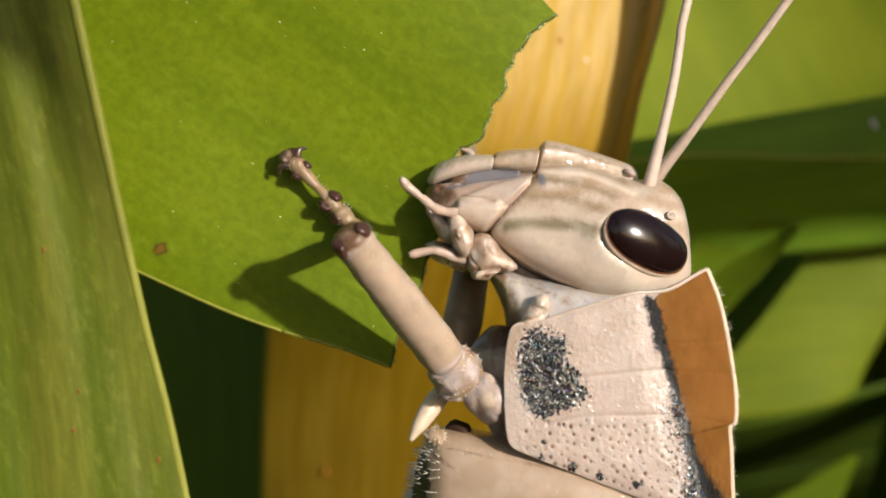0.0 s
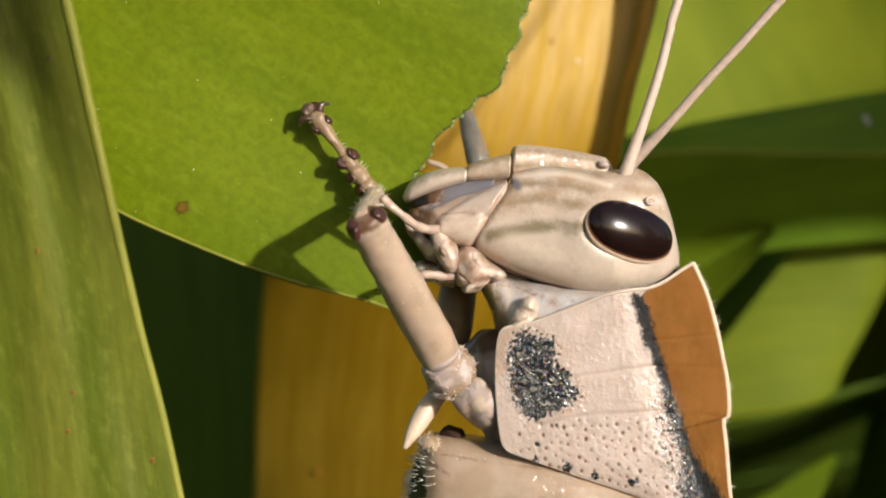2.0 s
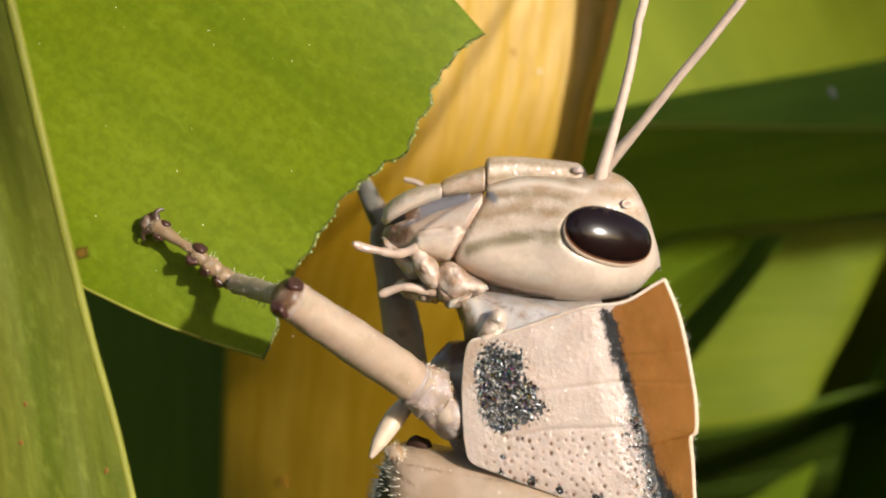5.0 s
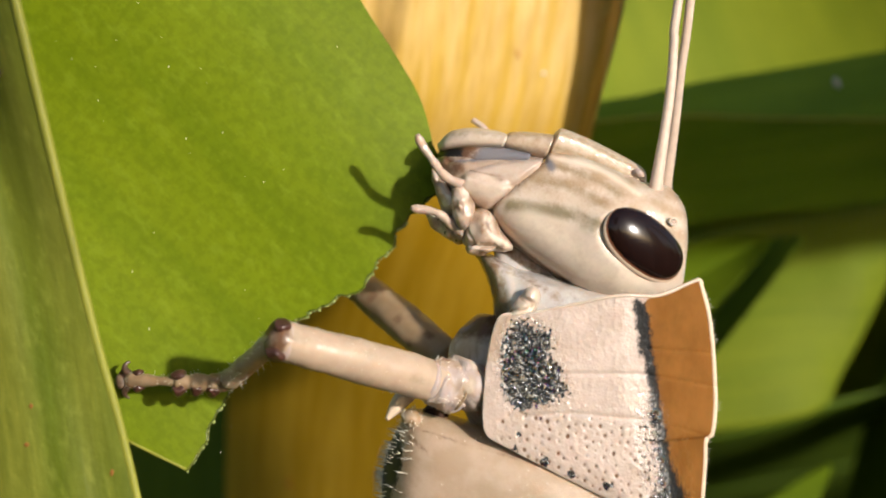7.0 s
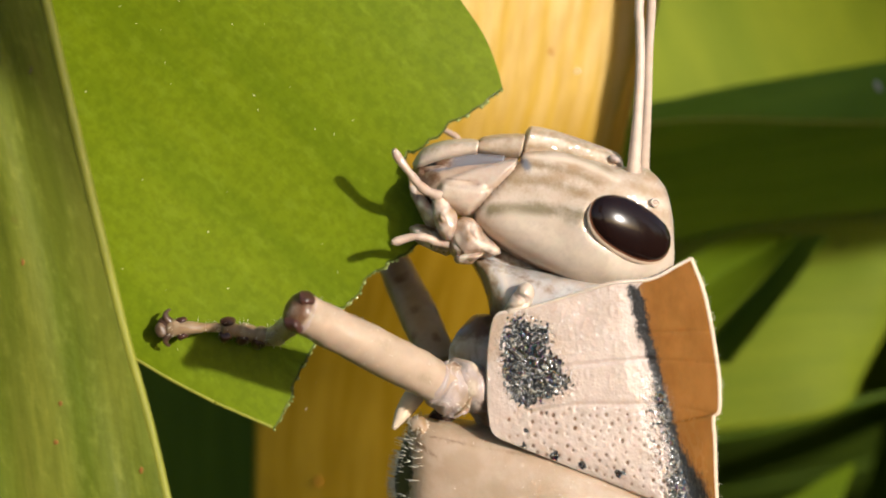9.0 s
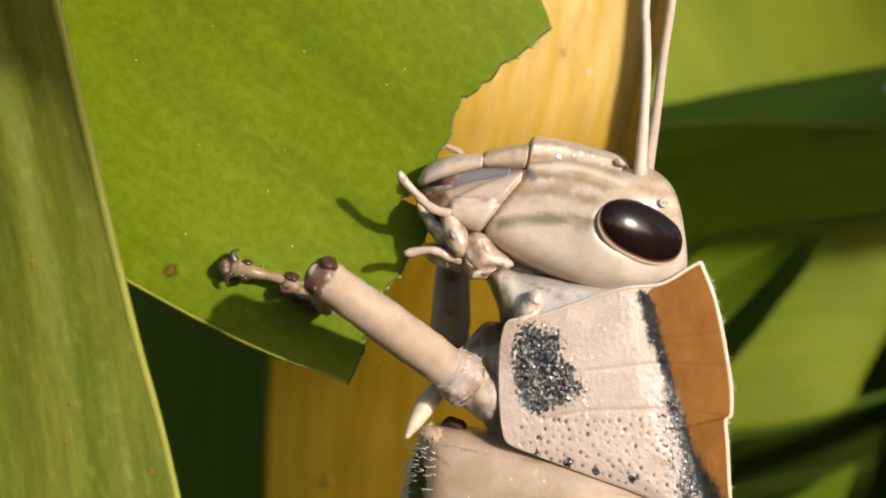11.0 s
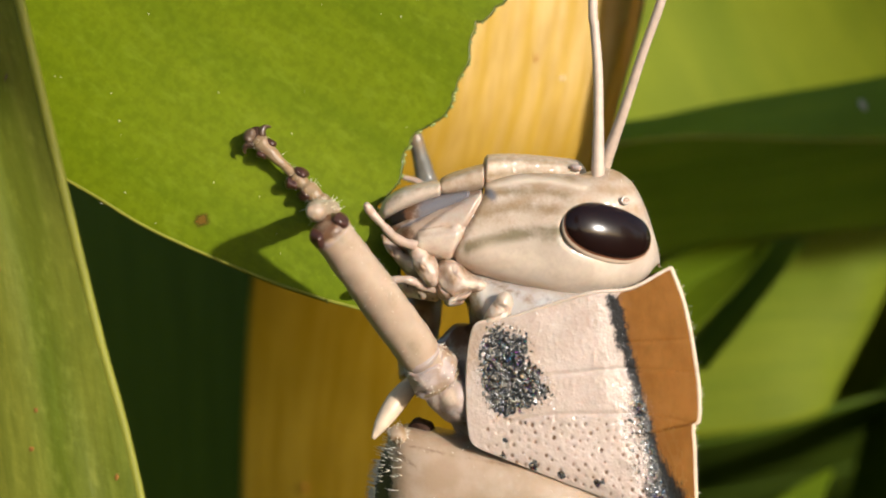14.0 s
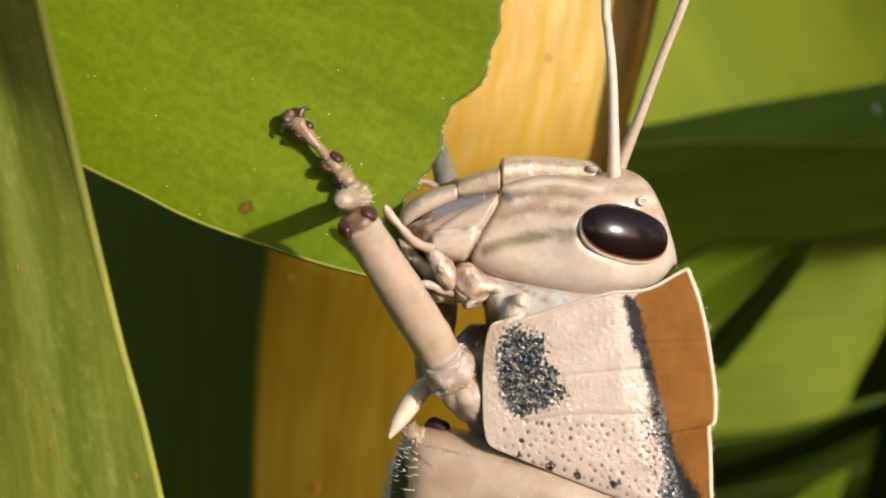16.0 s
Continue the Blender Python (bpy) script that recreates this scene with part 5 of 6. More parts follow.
        # olive tone of the neck's edge, with the shade of its turning away painted in
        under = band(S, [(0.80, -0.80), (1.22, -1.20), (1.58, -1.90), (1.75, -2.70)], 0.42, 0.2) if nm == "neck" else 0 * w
        # shade below the cheek, painted on the neck as a brown band
        crease = 0.65 * band(S, [(1.40, -0.70), (2.60, -1.32), (3.90, -1.92)], 0.12, 0.25) if nm == "neck" else 0 * w
        murk = np.clip((S[:, 1] + 3.9) / 0.5, 0, 1) * 0.9 if nm == "throat" else 0 * w
        white = 0.8 * band(S, [(1.95, -0.80), (2.15, -1.60), (2.25, -2.30)], 0.16, 0.2) if nm == "neck" else 0 * w
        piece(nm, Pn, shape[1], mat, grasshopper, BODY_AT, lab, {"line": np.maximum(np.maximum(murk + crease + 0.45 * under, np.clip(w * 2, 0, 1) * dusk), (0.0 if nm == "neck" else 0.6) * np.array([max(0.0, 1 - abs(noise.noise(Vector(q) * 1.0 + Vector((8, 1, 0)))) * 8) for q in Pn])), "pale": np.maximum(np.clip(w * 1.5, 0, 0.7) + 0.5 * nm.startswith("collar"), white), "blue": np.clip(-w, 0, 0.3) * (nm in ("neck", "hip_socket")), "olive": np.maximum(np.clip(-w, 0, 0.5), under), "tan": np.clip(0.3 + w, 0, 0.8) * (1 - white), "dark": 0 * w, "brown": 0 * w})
    # a dark brown lump fills the hollow by the leg, as its shade
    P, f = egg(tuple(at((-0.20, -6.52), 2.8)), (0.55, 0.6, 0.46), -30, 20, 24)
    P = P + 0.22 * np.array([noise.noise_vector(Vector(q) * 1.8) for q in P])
    piece("breast_pit_shade", P, f, DUSK, grasshopper, BODY_AT, "dark red-brown lump in place of the shaded hollow by the leg")
    P, f = egg(tuple(at((-1.04, -6.72), 2.0)), (0.42, 0.6, 0.36), -20, 24, 28)
    w = np.array([noise.noise(Vector(q) * 4) for q in P])
    knob = piece("breast_knob", P + 0.05 * w[:, None], f, CHEST, grasshopper, BODY_AT, "grey hairy knob of the breast", {"tan": np.clip(w * 2, 0, 1)})
    # pale spur of the breast
    P, f = tube(smooth_line([tuple(at((-0.40, -4.70), 3.0)), tuple(at((-1.02, -5.40), 2.5)), tuple(at((-1.52, -6.12), 2.2)), tuple(at((-1.96, -6.84), 2.0))], 26), [0.28, 0.36, 0.40, 0.36, 0.27, 0.08], 16)
    piece("breast_spur", P, f, IVORY, grasshopper, BODY_AT, "pale ivory spur")


trunk()

# ---- its head ----
head = new("head")
head.parent = grasshopper


def head_shell():
    top = [(0.45, 1.96), (1.04, 2.22), (1.96, 2.43), (2.47, 2.59), (3.39, 2.76), (4.61, 2.71), (5.63, 2.71), (6.45, 2.88), (7.16, 2.55), (7.71, 1.90), (8.10, 1.08), (8.33, 0.33), (8.43, -0.59)]
    low = [(0.45, -0.22), (1.04, -0.76), (1.96, -1.16), (3.18, -1.53), (4.41, -1.78), (5.63, -1.84), (6.86, -1.69), (7.78, -1.37), (8.29, -1.00), (8.43, -0.76)]
    P, f = side_loft(top, low, 0.78, 8.43, [(0, 2.2), (0.3, 2.6), (0.5, 2.8), (0.6, 2.8), (0.75, 2.5), (0.92, 2.0), (1, 1.7)], MID, 180, 150, 2.8, (0.05, 0.16))
    S = side_view(P)
    olive = np.zeros(len(P))
    for line, w, a in (([(2.47, 2.43), (3.49, 2.65), (5.22, 2.51)], 0.10, 0.9),
                       ([(2.06, 1.76), (2.98, 2.00), (4.20, 2.00), (5.02, 1.86)], 0.13, 0.85), ([(2.00, 1.18), (2.90, 1.38), (3.90, 1.45), (4.60, 1.35)], 0.17, 0.7),
                       ([(1.55, -0.05), (2.30, 0.22), (3.39, 0.47), (4.70, 0.55)], 0.2, 1.0), ([(3.39, 0.40), (4.20, 0.22), (4.80, 0.10)], 0.12, 0.5)):
        olive = np.maximum(olive, a * band(S, line, w, 0.2))
    blotch = np.array([noise.noise((x * 1.1, z * 2.6, 9.0)) for x, z in S])
    olive = np.clip(olive * (1.1 + 0.35 * blotch), 0, 1)
    tan = np.clip((S[:, 1] - 0.22) / 1.2, 0, 1) * (0.55 + 0.5 * blotch) + 0.5 * band(S, [(2.16, 1.86), (1.67, 0.94), (1.10, 0.02)], 0.28, 0.25)
    blue = 0.9 * band(S, [(2.27, 1.96), (2.41, 1.82)], 0.14, 0.14)
    pale = 0.8 * np.maximum(band(S, [(2.20, 2.18), (3.39, 2.41), (4.41, 2.41), (5.67, 2.18)], 0.12, 0.12), band(S, [(2.37, -0.30), (3.59, -0.55), (4.82, -0.80), (6.80, -1.10)], 0.45, 0.7))
    rosy = band(S, [(1.06, -0.47), (1.96, -0.90), (3.39, -1.31), (4.61, -1.53)], 0.12, 0.22)
    tan = np.maximum(tan, 0.7 * rosy)
    seam = np.maximum(0.9 * band(S, [(2.12, 1.96), (1.71, 1.14), (1.24, 0.22), (0.90, -0.29)], 0.05, 0.07), 0.95 * band(S, [(1.06, -0.67), (1.96, -1.10), (3.39, -1.51), (4.61, -1.73)], 0.07, 0.08))
    ridge = band(S, [(2.20, 2.18), (3.39, 2.41), (4.41, 2.41), (5.67, 2.18)], 0.06, 0.08)
    near = P[:, 1] < MID
    orbit = band(S, [(5.39, 1.49), (4.90, 1.14), (4.65, 0.67), (4.78, 0.18), (5.33, -0.29), (6.04, -0.55)], 0.22, 0.6)
    P[:, 1] -= np.where(near, 0.26, -0.26) * orbit
    P[:, 1] -= np.where(near, 0.10, -0.10) * ridge
    P[:, 1] += np.where(near, 0.13, -0.13) * seam
    cut = np.interp(S[:, 1], [-0.43, 0.02, 1.96, 2.88], [0.82, 1.06, 2.08, 2.20]) * (D + P[:, 1]) / D
    P[:, 0] = np.maximum(P[:, 0], cut)
    lip = np.exp(-(P[:, 0] - cut) / 0.10)
    P[:, 1] += np.where(near, 0.16, -0.16) * lip
    seam = np.maximum(seam, 0.7 * lip)
    z0 = 0 * olive
    return P, f, {"olive": olive, "line": seam, "dark": z0, "brown": z0, "tan": np.clip(tan, 0, 1), "blue": blue, "pale": pale}


P, f, masks = head_shell()
skull = piece("skull", P, f, CREAM, head, HEAD_AT, "cream head capsule with olive stripes", masks)
# the ridge of the forehead, between the antennae
P, f = side_loft([(1.92, 2.96), (2.08, 3.27), (2.98, 3.35), (4.41, 3.27), (5.43, 3.14), (5.76, 2.92)], [(1.92, 2.06), (2.98, 2.16), (4.41, 2.22), (5.76, 2.27)],
                 1.96, 5.76, [(0, 1.75), (0.3, 1.5), (1, 1.15)], MID, 60, 72, 3.2, (0.05, 0.12))
S = side_view(P)
stripes = np.maximum(0.8 * band(S, [(2.22, 3.12), (3.39, 3.16), (5.22, 3.00)], 0.09, 0.15), 0.9 * band(S, [(2.27, 2.55), (3.39, 2.71), (5.22, 2.59)], 0.09, 0.15))
piece("forehead", P, f, CREAM, head, HEAD_AT, "cream forehead ridge with olive streaks", {"olive": stripes, "tan": 0.5 + 0 * stripes, "line": 0.8 * band(S, [(1.96, 2.10), (2.06, 2.88), (2.12, 3.24)], 0.06, 0.1), "dark": 0 * stripes, "brown": 0 * stripes})
for mirror in (False, True):
    for nm, axes, back, mat, lab in (("eye", (1.81, 0.68, 1.02), 0.0, EYE, "glossy black-brown compound eye"), ("eye_rim", (1.845, 0.53, 1.05), 0.02, JAW, "thin rusty rim round the eye"), ("eye_ring", (1.875, 0.42, 1.085), 0.04, EYE_RING, "pale ring round the eye")):
        c = at((6.55, 0.59 - 1.6 * back), 0.95 + back)
        P, f = egg((0, 0, 0), axes, 0.0, 40, 56)
        # a little squarer than an ellipse
        u, w = np.abs(P[:, 0] / axes[0]), np.abs(P[:, 2] / axes[2])
        r2, rp = np.sqrt(u ** 2 + w ** 2) + 1e-9, (u ** 2.25 + w ** 2.25) ** (1 / 2.25) + 1e-9
        P[:, 0], P[:, 2] = P[:, 0] * r2 / rp, P[:, 2] * r2 / rp
        lean = radians(-11)
        P = np.stack([P[:, 0] * math.cos(lean) - P[:, 2] * math.sin(lean), P[:, 1], P[:, 0] * math.sin(lean) + P[:, 2] * math.cos(lean)], 1)
        yaw, nod = radians(25), radians(9)
        P = np.stack([P[:, 0], P[:, 1] * math.cos(nod) + P[:, 2] * math.sin(nod), P[:, 2] * math.cos(nod) - P[:, 1] * math.sin(nod)], 1)
        P = np.stack([P[:, 0] * math.cos(yaw) - P[:, 1] * math.sin(yaw), P[:, 0] * math.sin(yaw) + P[:, 1] * math.cos(yaw), P[:, 2]], 1) + np.array(c)
        if mirror:
            P[:, 1] = 2 * MID - P[:, 1]
            f = [q[::-1] for q in f]
        piece(nm, P, f, mat, head, HEAD_AT, lab)


def mouth():
    P, f = side_loft([(0.33, 2.06), (0.49, 2.43), (1.14, 2.73), (2.06, 3.00)], [(0.33, 1.86), (0.63, 1.73), (1.14, 1.78), (2.06, 1.90)], 0.33, 2.06, [(0, 1.65), (1, 2.0)], MID, 30, 48, 2.6, (0.12, 0.05))
    S = side_view(P)
    piece("clypeus", P, f, CREAM, head, HEAD_AT, "cream plate above the lip", {"olive": 0.7 * band(S, [(0.57, 2.35), (1.96, 2.92)], 0.1, 0.15), "tan": 0.6 + 0 * S[:, 0], "line": np.maximum(band(S, [(0.45, 1.96), (0.45, 2.27), (0.63, 2.57)], 0.06, 0.1), 0.8 * band(S, [(0.63, 1.76), (1.35, 1.82), (2.06, 1.96)], 0.05, 0.08)), "dark": 0 * S[:, 0], "brown": 0 * S[:, 0]})
    P, f = side_loft([(-1.65, 1.00), (-1.47, 1.49), (-0.80, 1.98), (0.02, 2.27), (0.57, 2.35)], [(-1.65, 0.80), (-1.47, 0.67), (-0.80, 1.04), (0.02, 1.45), (0.57, 1.69)], -1.65, 0.57, [(0, 0.9), (0.35, 1.55), (1, 1.8)], MID, 36, 48, 2.6, (0.14, 0.05))
    S = side_view(P)
    z0 = 0 * S[:, 0]
    lip = piece("upper_lip", P, f, CREAM, head, HEAD_AT, "cream upper lip", {"tan": 0.45 * band(S, [(-1.61, 1.14), (-0.80, 1.82), (0.33, 2.16)], 0.25, 0.3), "olive": 0.5 * band(S, [(-1.31, 1.41), (-0.49, 1.92), (0.33, 2.14)], 0.1, 0.2), "line": 0.8 * band(S, [(-1.55, 0.67), (-0.80, 1.08), (0.33, 1.57)], 0.04, 0.08), "dark": z0, "brown": z0})
    P, f = side_loft([(-1.71, 0.80), (-0.90, 1.14), (0.33, 1.65), (1.76, 2.10), (2.27, 2.18)], [(-1.71, 0.27), (-1.10, -0.10), (-0.08, -0.43), (1.04, -0.47), (2.27, 0.22)], -1.65, 2.08, [(0, 0.7), (0.25, 1.7), (1, 2.25)], MID, 130, 130, 2.8, (0.10, 0.05))
    S = side_view(P)
    out = np.where(P[:, 1] < MID, 1.0, -1.0)
    upper = inside(S, [(-0.33, 0.59), (0.22, 1.00), (0.98, 1.49), (2.04, 2.04), (1.76, 1.49), (1.27, 0.76), (0.57, 0.76), (-0.18, 0.59)], 0.06)
    lower = inside(S, [(-0.41, 0.43), (0.33, 0.59), (1.18, 0.55), (0.90, -0.18), (0.69, -0.59), (0.12, -0.35), (-0.45, 0.02)], 0.09)
    ledge = band(S, [(-0.33, 0.51), (0.43, 0.65), (1.27, 0.59)], 0.045, 0.06)
    strip_ = band(S, [(-1.14, 0.72), (-0.45, 1.02), (0.22, 1.39), (0.94, 1.75)], 0.05, 0.09)
    tip = inside(S, [(-1.82, 0.96), (-1.00, 0.92), (-0.49, 0.67), (-0.65, 0.35), (-1.00, 0.18), (-1.82, 0.31)], 0.12)
    P[:, 1] -= out * (0.20 * upper + 0.42 * lower + 0.10 * ledge - 0.20 * strip_)
    seam = np.maximum(0.9 * band(S, [(-1.41, 0.67), (-0.59, 1.08), (0.33, 1.53), (1.35, 1.90)], 0.03, 0.06), np.maximum(0.7 * band(S, [(-0.33, 0.65), (0.43, 0.78), (1.31, 0.71)], 0.03, 0.05), 0.5 * band(S, [(-0.39, 0.61), (0.22, 1.02), (0.98, 1.51)], 0.03, 0.06)))
    seam = np.maximum(seam, 0.9 * band(S, [(-0.41, 0.02), (0.12, -0.35), (0.73, -0.59)], 0.04, 0.06))
    jaw = piece("mandible", P, f, PINKISH, head, HEAD_AT, "pinkish jaw with blue-grey strip and dark cutting tip",
          {"blue": np.maximum(strip_, 0.25 * upper), "pale": np.maximum(np.maximum(0.9 * ledge, 0.6 * lower), 0.45 * upper), "tan": 0.5 * (1 - lower) * (1 - upper),
           "line": np.maximum(seam, 0.8 * tip), "dark": 0.3 * tip, "brown": 0 * tip, "olive": 0 * tip})

    P, f = side_loft([(-1.59, 0.96), (-0.80, 1.45), (0.33, 1.90), (1.59, 2.06)], [(-1.59, 0.55), (-0.80, 0.51), (0.33, 0.92), (1.59, 1.61)], -1.59, 1.59, [(0, 0.6), (0.3, 1.4), (1, 1.9)], MID, 60, 60, 2.6, (0.12, 0.05))
    S = side_view(P)
    gape = np.clip((0.02 - S[:, 0]) / 0.7, 0, 1)
    piece("mouth_lining", P, f, PINKISH, head, HEAD_AT, "dark red-brown mouth lining turning blue-grey", {"line": gape, "dark": 0.66 * np.clip((-0.49 - S[:, 0]) / 0.4, 0, 1), "blue": np.clip(1 - gape, 0, 1), "brown": 0 * gape, "olive": 0 * gape})

    def lump(nm, outline, mat, mid, wide, lab, seed):
        tops, lows, x0, x1 = outline
        P, f = side_loft(tops, lows, x0, x1, wide, mid, 80, 80, 2.2, (0.18, 0.18))
        crease = np.zeros(len(P))
        for i, q in enumerate(P):
            v = Vector(q)
            fold = 1 - abs(noise.noise(v * 1.15 + Vector((seed, 2, 0)))) * 7
            crease[i] = max(0.0, fold)
            d = noise.noise_vector(v * 1.6 + Vector((seed, 0, 0))) * 0.11 + noise.noise_vector(v * 3.5 + Vector((seed, 5, 0))) * 0.045 + noise.noise_vector(v * 8.0 + Vector((seed, 9, 0))) * 0.012
            P[i] = q + np.array(d) + np.array((0, 0.06 * crease[i], 0))
        S = side_view(P)
        w = np.array([noise.noise((x * 2.5, z * 2.5, seed)) for x, z in S])
        z0 = 0 * w
        speck = np.clip(np.array([noise.noise((x * 7, z * 7, seed)) for x, z in S]) * 2 - 0.5, 0, 0.6) if nm == "lower_lip" else z0
        piece(nm, P, f, mat, head, HEAD_AT, lab, {"line": np.maximum(0.45 * crease, np.clip(-w * 1.6 - 0.3, 0, 0.4)), "tan": np.clip(0.25 - w * 1.4, 0, 0.7), "pale": np.clip(w * 2 - 0.1, 0, 0.8), "olive": z0, "dark": speck, "brown": z0})

    lump("maxilla", ([(-0.65, 0.02), (-0.29, 0.10), (0.22, -0.35), (0.57, -0.84)], [(-0.65, -0.31), (-0.33, -1.00), (0.08, -1.53), (0.57, -1.51)], -0.65, 0.57), PINKISH, 1.9, [(0, 0.6), (0.5, 1.1), (1, 0.8)], "wrinkled pale jaw lobe", 2.0)
    lump("galea", ([(0.22, -0.59), (0.84, -0.51), (1.45, -0.88), (2.20, -1.33)], [(0.22, -1.49), (0.63, -1.92), (1.35, -1.78), (2.20, -1.61)], 0.22, 2.20), PINKISH, 1.9, [(0, 0.6), (0.5, 1.15), (1, 0.8)], "glossy pinkish lobe below the cheek", 6.0)
    lump("lip_lobe", ([(0.69, -1.92), (0.94, -1.86), (1.35, -1.61), (1.76, -1.45)], [(0.69, -2.12), (0.94, -2.20), (1.35, -2.02), (1.76, -1.69)], 0.69, 1.76), PINKISH, 1.8, [(0, 0.7), (0.5, 0.9), (1, 0.7)], "grey fold of the lower lip", 7.0)
    P, f = side_loft([(1.59, -1.45), (2.37, -1.20), (3.59, -1.31), (5.22, -1.41)], [(1.59, -1.73), (2.04, -2.35), (2.41, -3.04), (2.98, -3.69), (5.22, -4.06)], 1.63, 5.22, [(0, 0.5), (0.3, 0.9), (1, 1.2)], MID, 60, 60, 2.2, (0.12, 0.1))
    S = side_view(P)
    # the brown 'line' band paints the cheek's shade onto the membrane's top
    piece("gular_membrane", P, f, NECK, head, HEAD_AT, "smooth bluish-white membrane below the head", {"blue": 0.35 * band(S, [(1.76, -1.61), (2.47, -2.94)], 0.2, 0.4), "tan": 0.6 * band(S, [(1.96, -1.24), (3.59, -1.61), (4.82, -1.82)], 0.25, 0.4), "line": 0.75 * band(S, [(1.60, -1.40), (3.40, -1.75), (5.20, -1.95)], 0.14, 0.25)})
    lump("lower_lip", ([(-1.14, -1.20), (-0.59, -1.12), (0.12, -1.20), (0.63, -1.41)], [(-1.14, -1.49), (-0.59, -1.82), (0.12, -2.02), (0.63, -1.90)], -1.14, 0.63), PINKISH, 2.9, [(0, 0.6), (0.5, 1.1), (1, 1.1)], "wrinkled lower lip", 4.0)
    lump("inner_lobe", ([(-1.67, 0.47), (-1.10, 0.10), (-0.49, -0.35), (0.12, -0.76)], [(-1.67, 0.18), (-1.27, -0.39), (-0.65, -1.04), (0.12, -1.31)], -1.67, 0.12), PINKISH, 2.6, [(0, 0.4), (0.5, 0.9), (1, 1.0)], "pale inner jaw lobe", 9.0)
    P, f = tube(smooth_line([tuple(at(p, y)) for p, y in [((0.12, 1.65), 5.6), ((-0.29, 2.27), 5.8), ((-0.90, 2.47), 5.9)]], 30), [0.15, 0.14, 0.1], 12)
    piece("far_palp", P, f, PINKISH, head, HEAD_AT, "pale jointed mouth feeler")
    return lip, jaw


chewing_lip, chewing_jaw = mouth()


def feeler(name, base, depth, tips):
    line = smooth_line([tuple(at(p, depth + dy)) for p, dy in tips], 420)
    taper = np.interp(np.linspace(0, 1, 420), np.linspace(0, 1, 9), [0.27, 0.19, 0.175, 0.17, 0.16, 0.15, 0.14, 0.12, 0.05])
    ringed = taper * (1 + 0.018 * np.sin(np.arange(420) * 0.9))
    P, f = tube(line, list(ringed), 12)
    ob = piece(name, P, f, FEELER, head, tuple(at(base, depth)), "slender pale ringed antenna")
    ob.location = (Vector(at(base, depth)) - Vector(HEAD_AT)) * MM
    P, f = egg(tuple(at(base, depth)), (0.28, 0.28, 0.42), -8, 12, 16)
    piece("antenna_socket", P, f, PINKISH, head, HEAD_AT)
    return ob


feeler_near = feeler("antenna", (6.20, 2.51), 1.8, [((6.20, 2.16), 0.2), ((6.18, 2.88), -0.1), ((6.16, 4.92), -0.3), ((6.10, 6.55), -0.4), ((5.96, 7.98), -0.5), ((5.88, 9.00), -0.6), ((5.84, 15.12), -1), ((6.14, 23.29), -2)])
feeler_far = feeler("antenna", (6.37, 3.04), 4.8, [((6.33, 2.78), 0), ((6.45, 3.18), -0.4), ((7.16, 4.92), -1.5), ((7.92, 6.96), -2.4), ((8.73, 9.00), -3.2), ((10.94, 15.12), -5), ((13.59, 23.29), -6)])
c = at((7.20, 1.73), 0.93)
P, f = tube([(c[0] + 0.14 * math.cos(k * math.pi / 10), c[1] + 0.05 * math.cos(k * math.pi / 10), c[2] + 0.12 * math.sin(k * math.pi / 10)) for k in range(21)], [0.05, 0.05], 8)
piece("ocellus", P, f, CREAM, head, HEAD_AT, "small pale simple eye")
P, f = egg((c[0], c[1] + 0.06, c[2]), (0.11, 0.06, 0.10), 20, 12, 16)
piece("ocellus_pit", P, f, PINKISH, head, HEAD_AT, "pinkish hollow of the simple eye")
P, f = egg(tuple(at((5.39, 2.90), 2.0)), (0.24, 0.22, 0.14), -10, 12, 16)
piece("antenna_pit", P, f, LILAC, head, HEAD_AT)


# ---- legs: each part lies along x from its own origin ----
def limb(name, profile, mat, label, squash=1.0, bend=0.0, uneven=0.02):
    """profile: pairs of (mm along, radius)."""
    xs = np.linspace(profile[0][0], profile[-1][0], 70)
    r = np.interp(xs, [p[0] for p in profile], [p[1] for p in profile])
    for _ in range(3):
        r[1:-1] = (r[:-2] + 2 * r[1:-1] + r[2:]) / 4
    L = [(x, 0, bend * math.sin(math.pi * (x - xs[0]) / (xs[-1] - xs[0]))) for x in xs]
    P, f = tube(L, list(r), 28, squash)
    for i, q in enumerate(P):
        P[i] = q + np.array(noise.noise_vector(Vector(q) * 1.3 + Vector((len(name), 0, 0)))) * uneven * 2 + np.array(noise.noise_vector(Vector(q) * 4.0)) * uneven
    stain = np.array([noise.noise((q[0] * 0.9, q[1] * 2, q[2] * 2)) for q in P])
    blot = np.clip(np.array([noise.noise((q[0] * 1.7 + 5, q[1] * 2, q[2] * 2)) for q in P]) * 1.6 - 0.15, 0, 0.65)
    z0 = 0 * stain
    worn = blot if mat in (FOOT, LILAC) else z0
    if name == "fore_femur":
        worn = np.clip((P[:, 0] - 6.28) / 0.22, 0, 1) * np.clip(0.75 + 1.2 * blot + 0.5 * stain, 0, 1)
    ob = piece(name, P, f, mat, grasshopper, (0, 0, 0), label, {"olive": np.clip(stain * 0.8, 0, 0.4), "line": worn, "tan": z0 if mat is LEG else np.clip(0.2 + stain, 0, 0.6), "blue": np.clip(-stain * 0.8, 0, 0.35) if mat is LILAC else z0, "dark": z0, "brown": z0})
    return ob


femur = limb("fore_femur", [(-0.5, 0.62), (0.0, 0.72), (1.0, 0.80), (3.5, 0.80), (5.6, 0.71), (6.3, 0.74), (6.8, 0.70), (6.92, 0.35)], LEG, "stout beige upper foreleg")
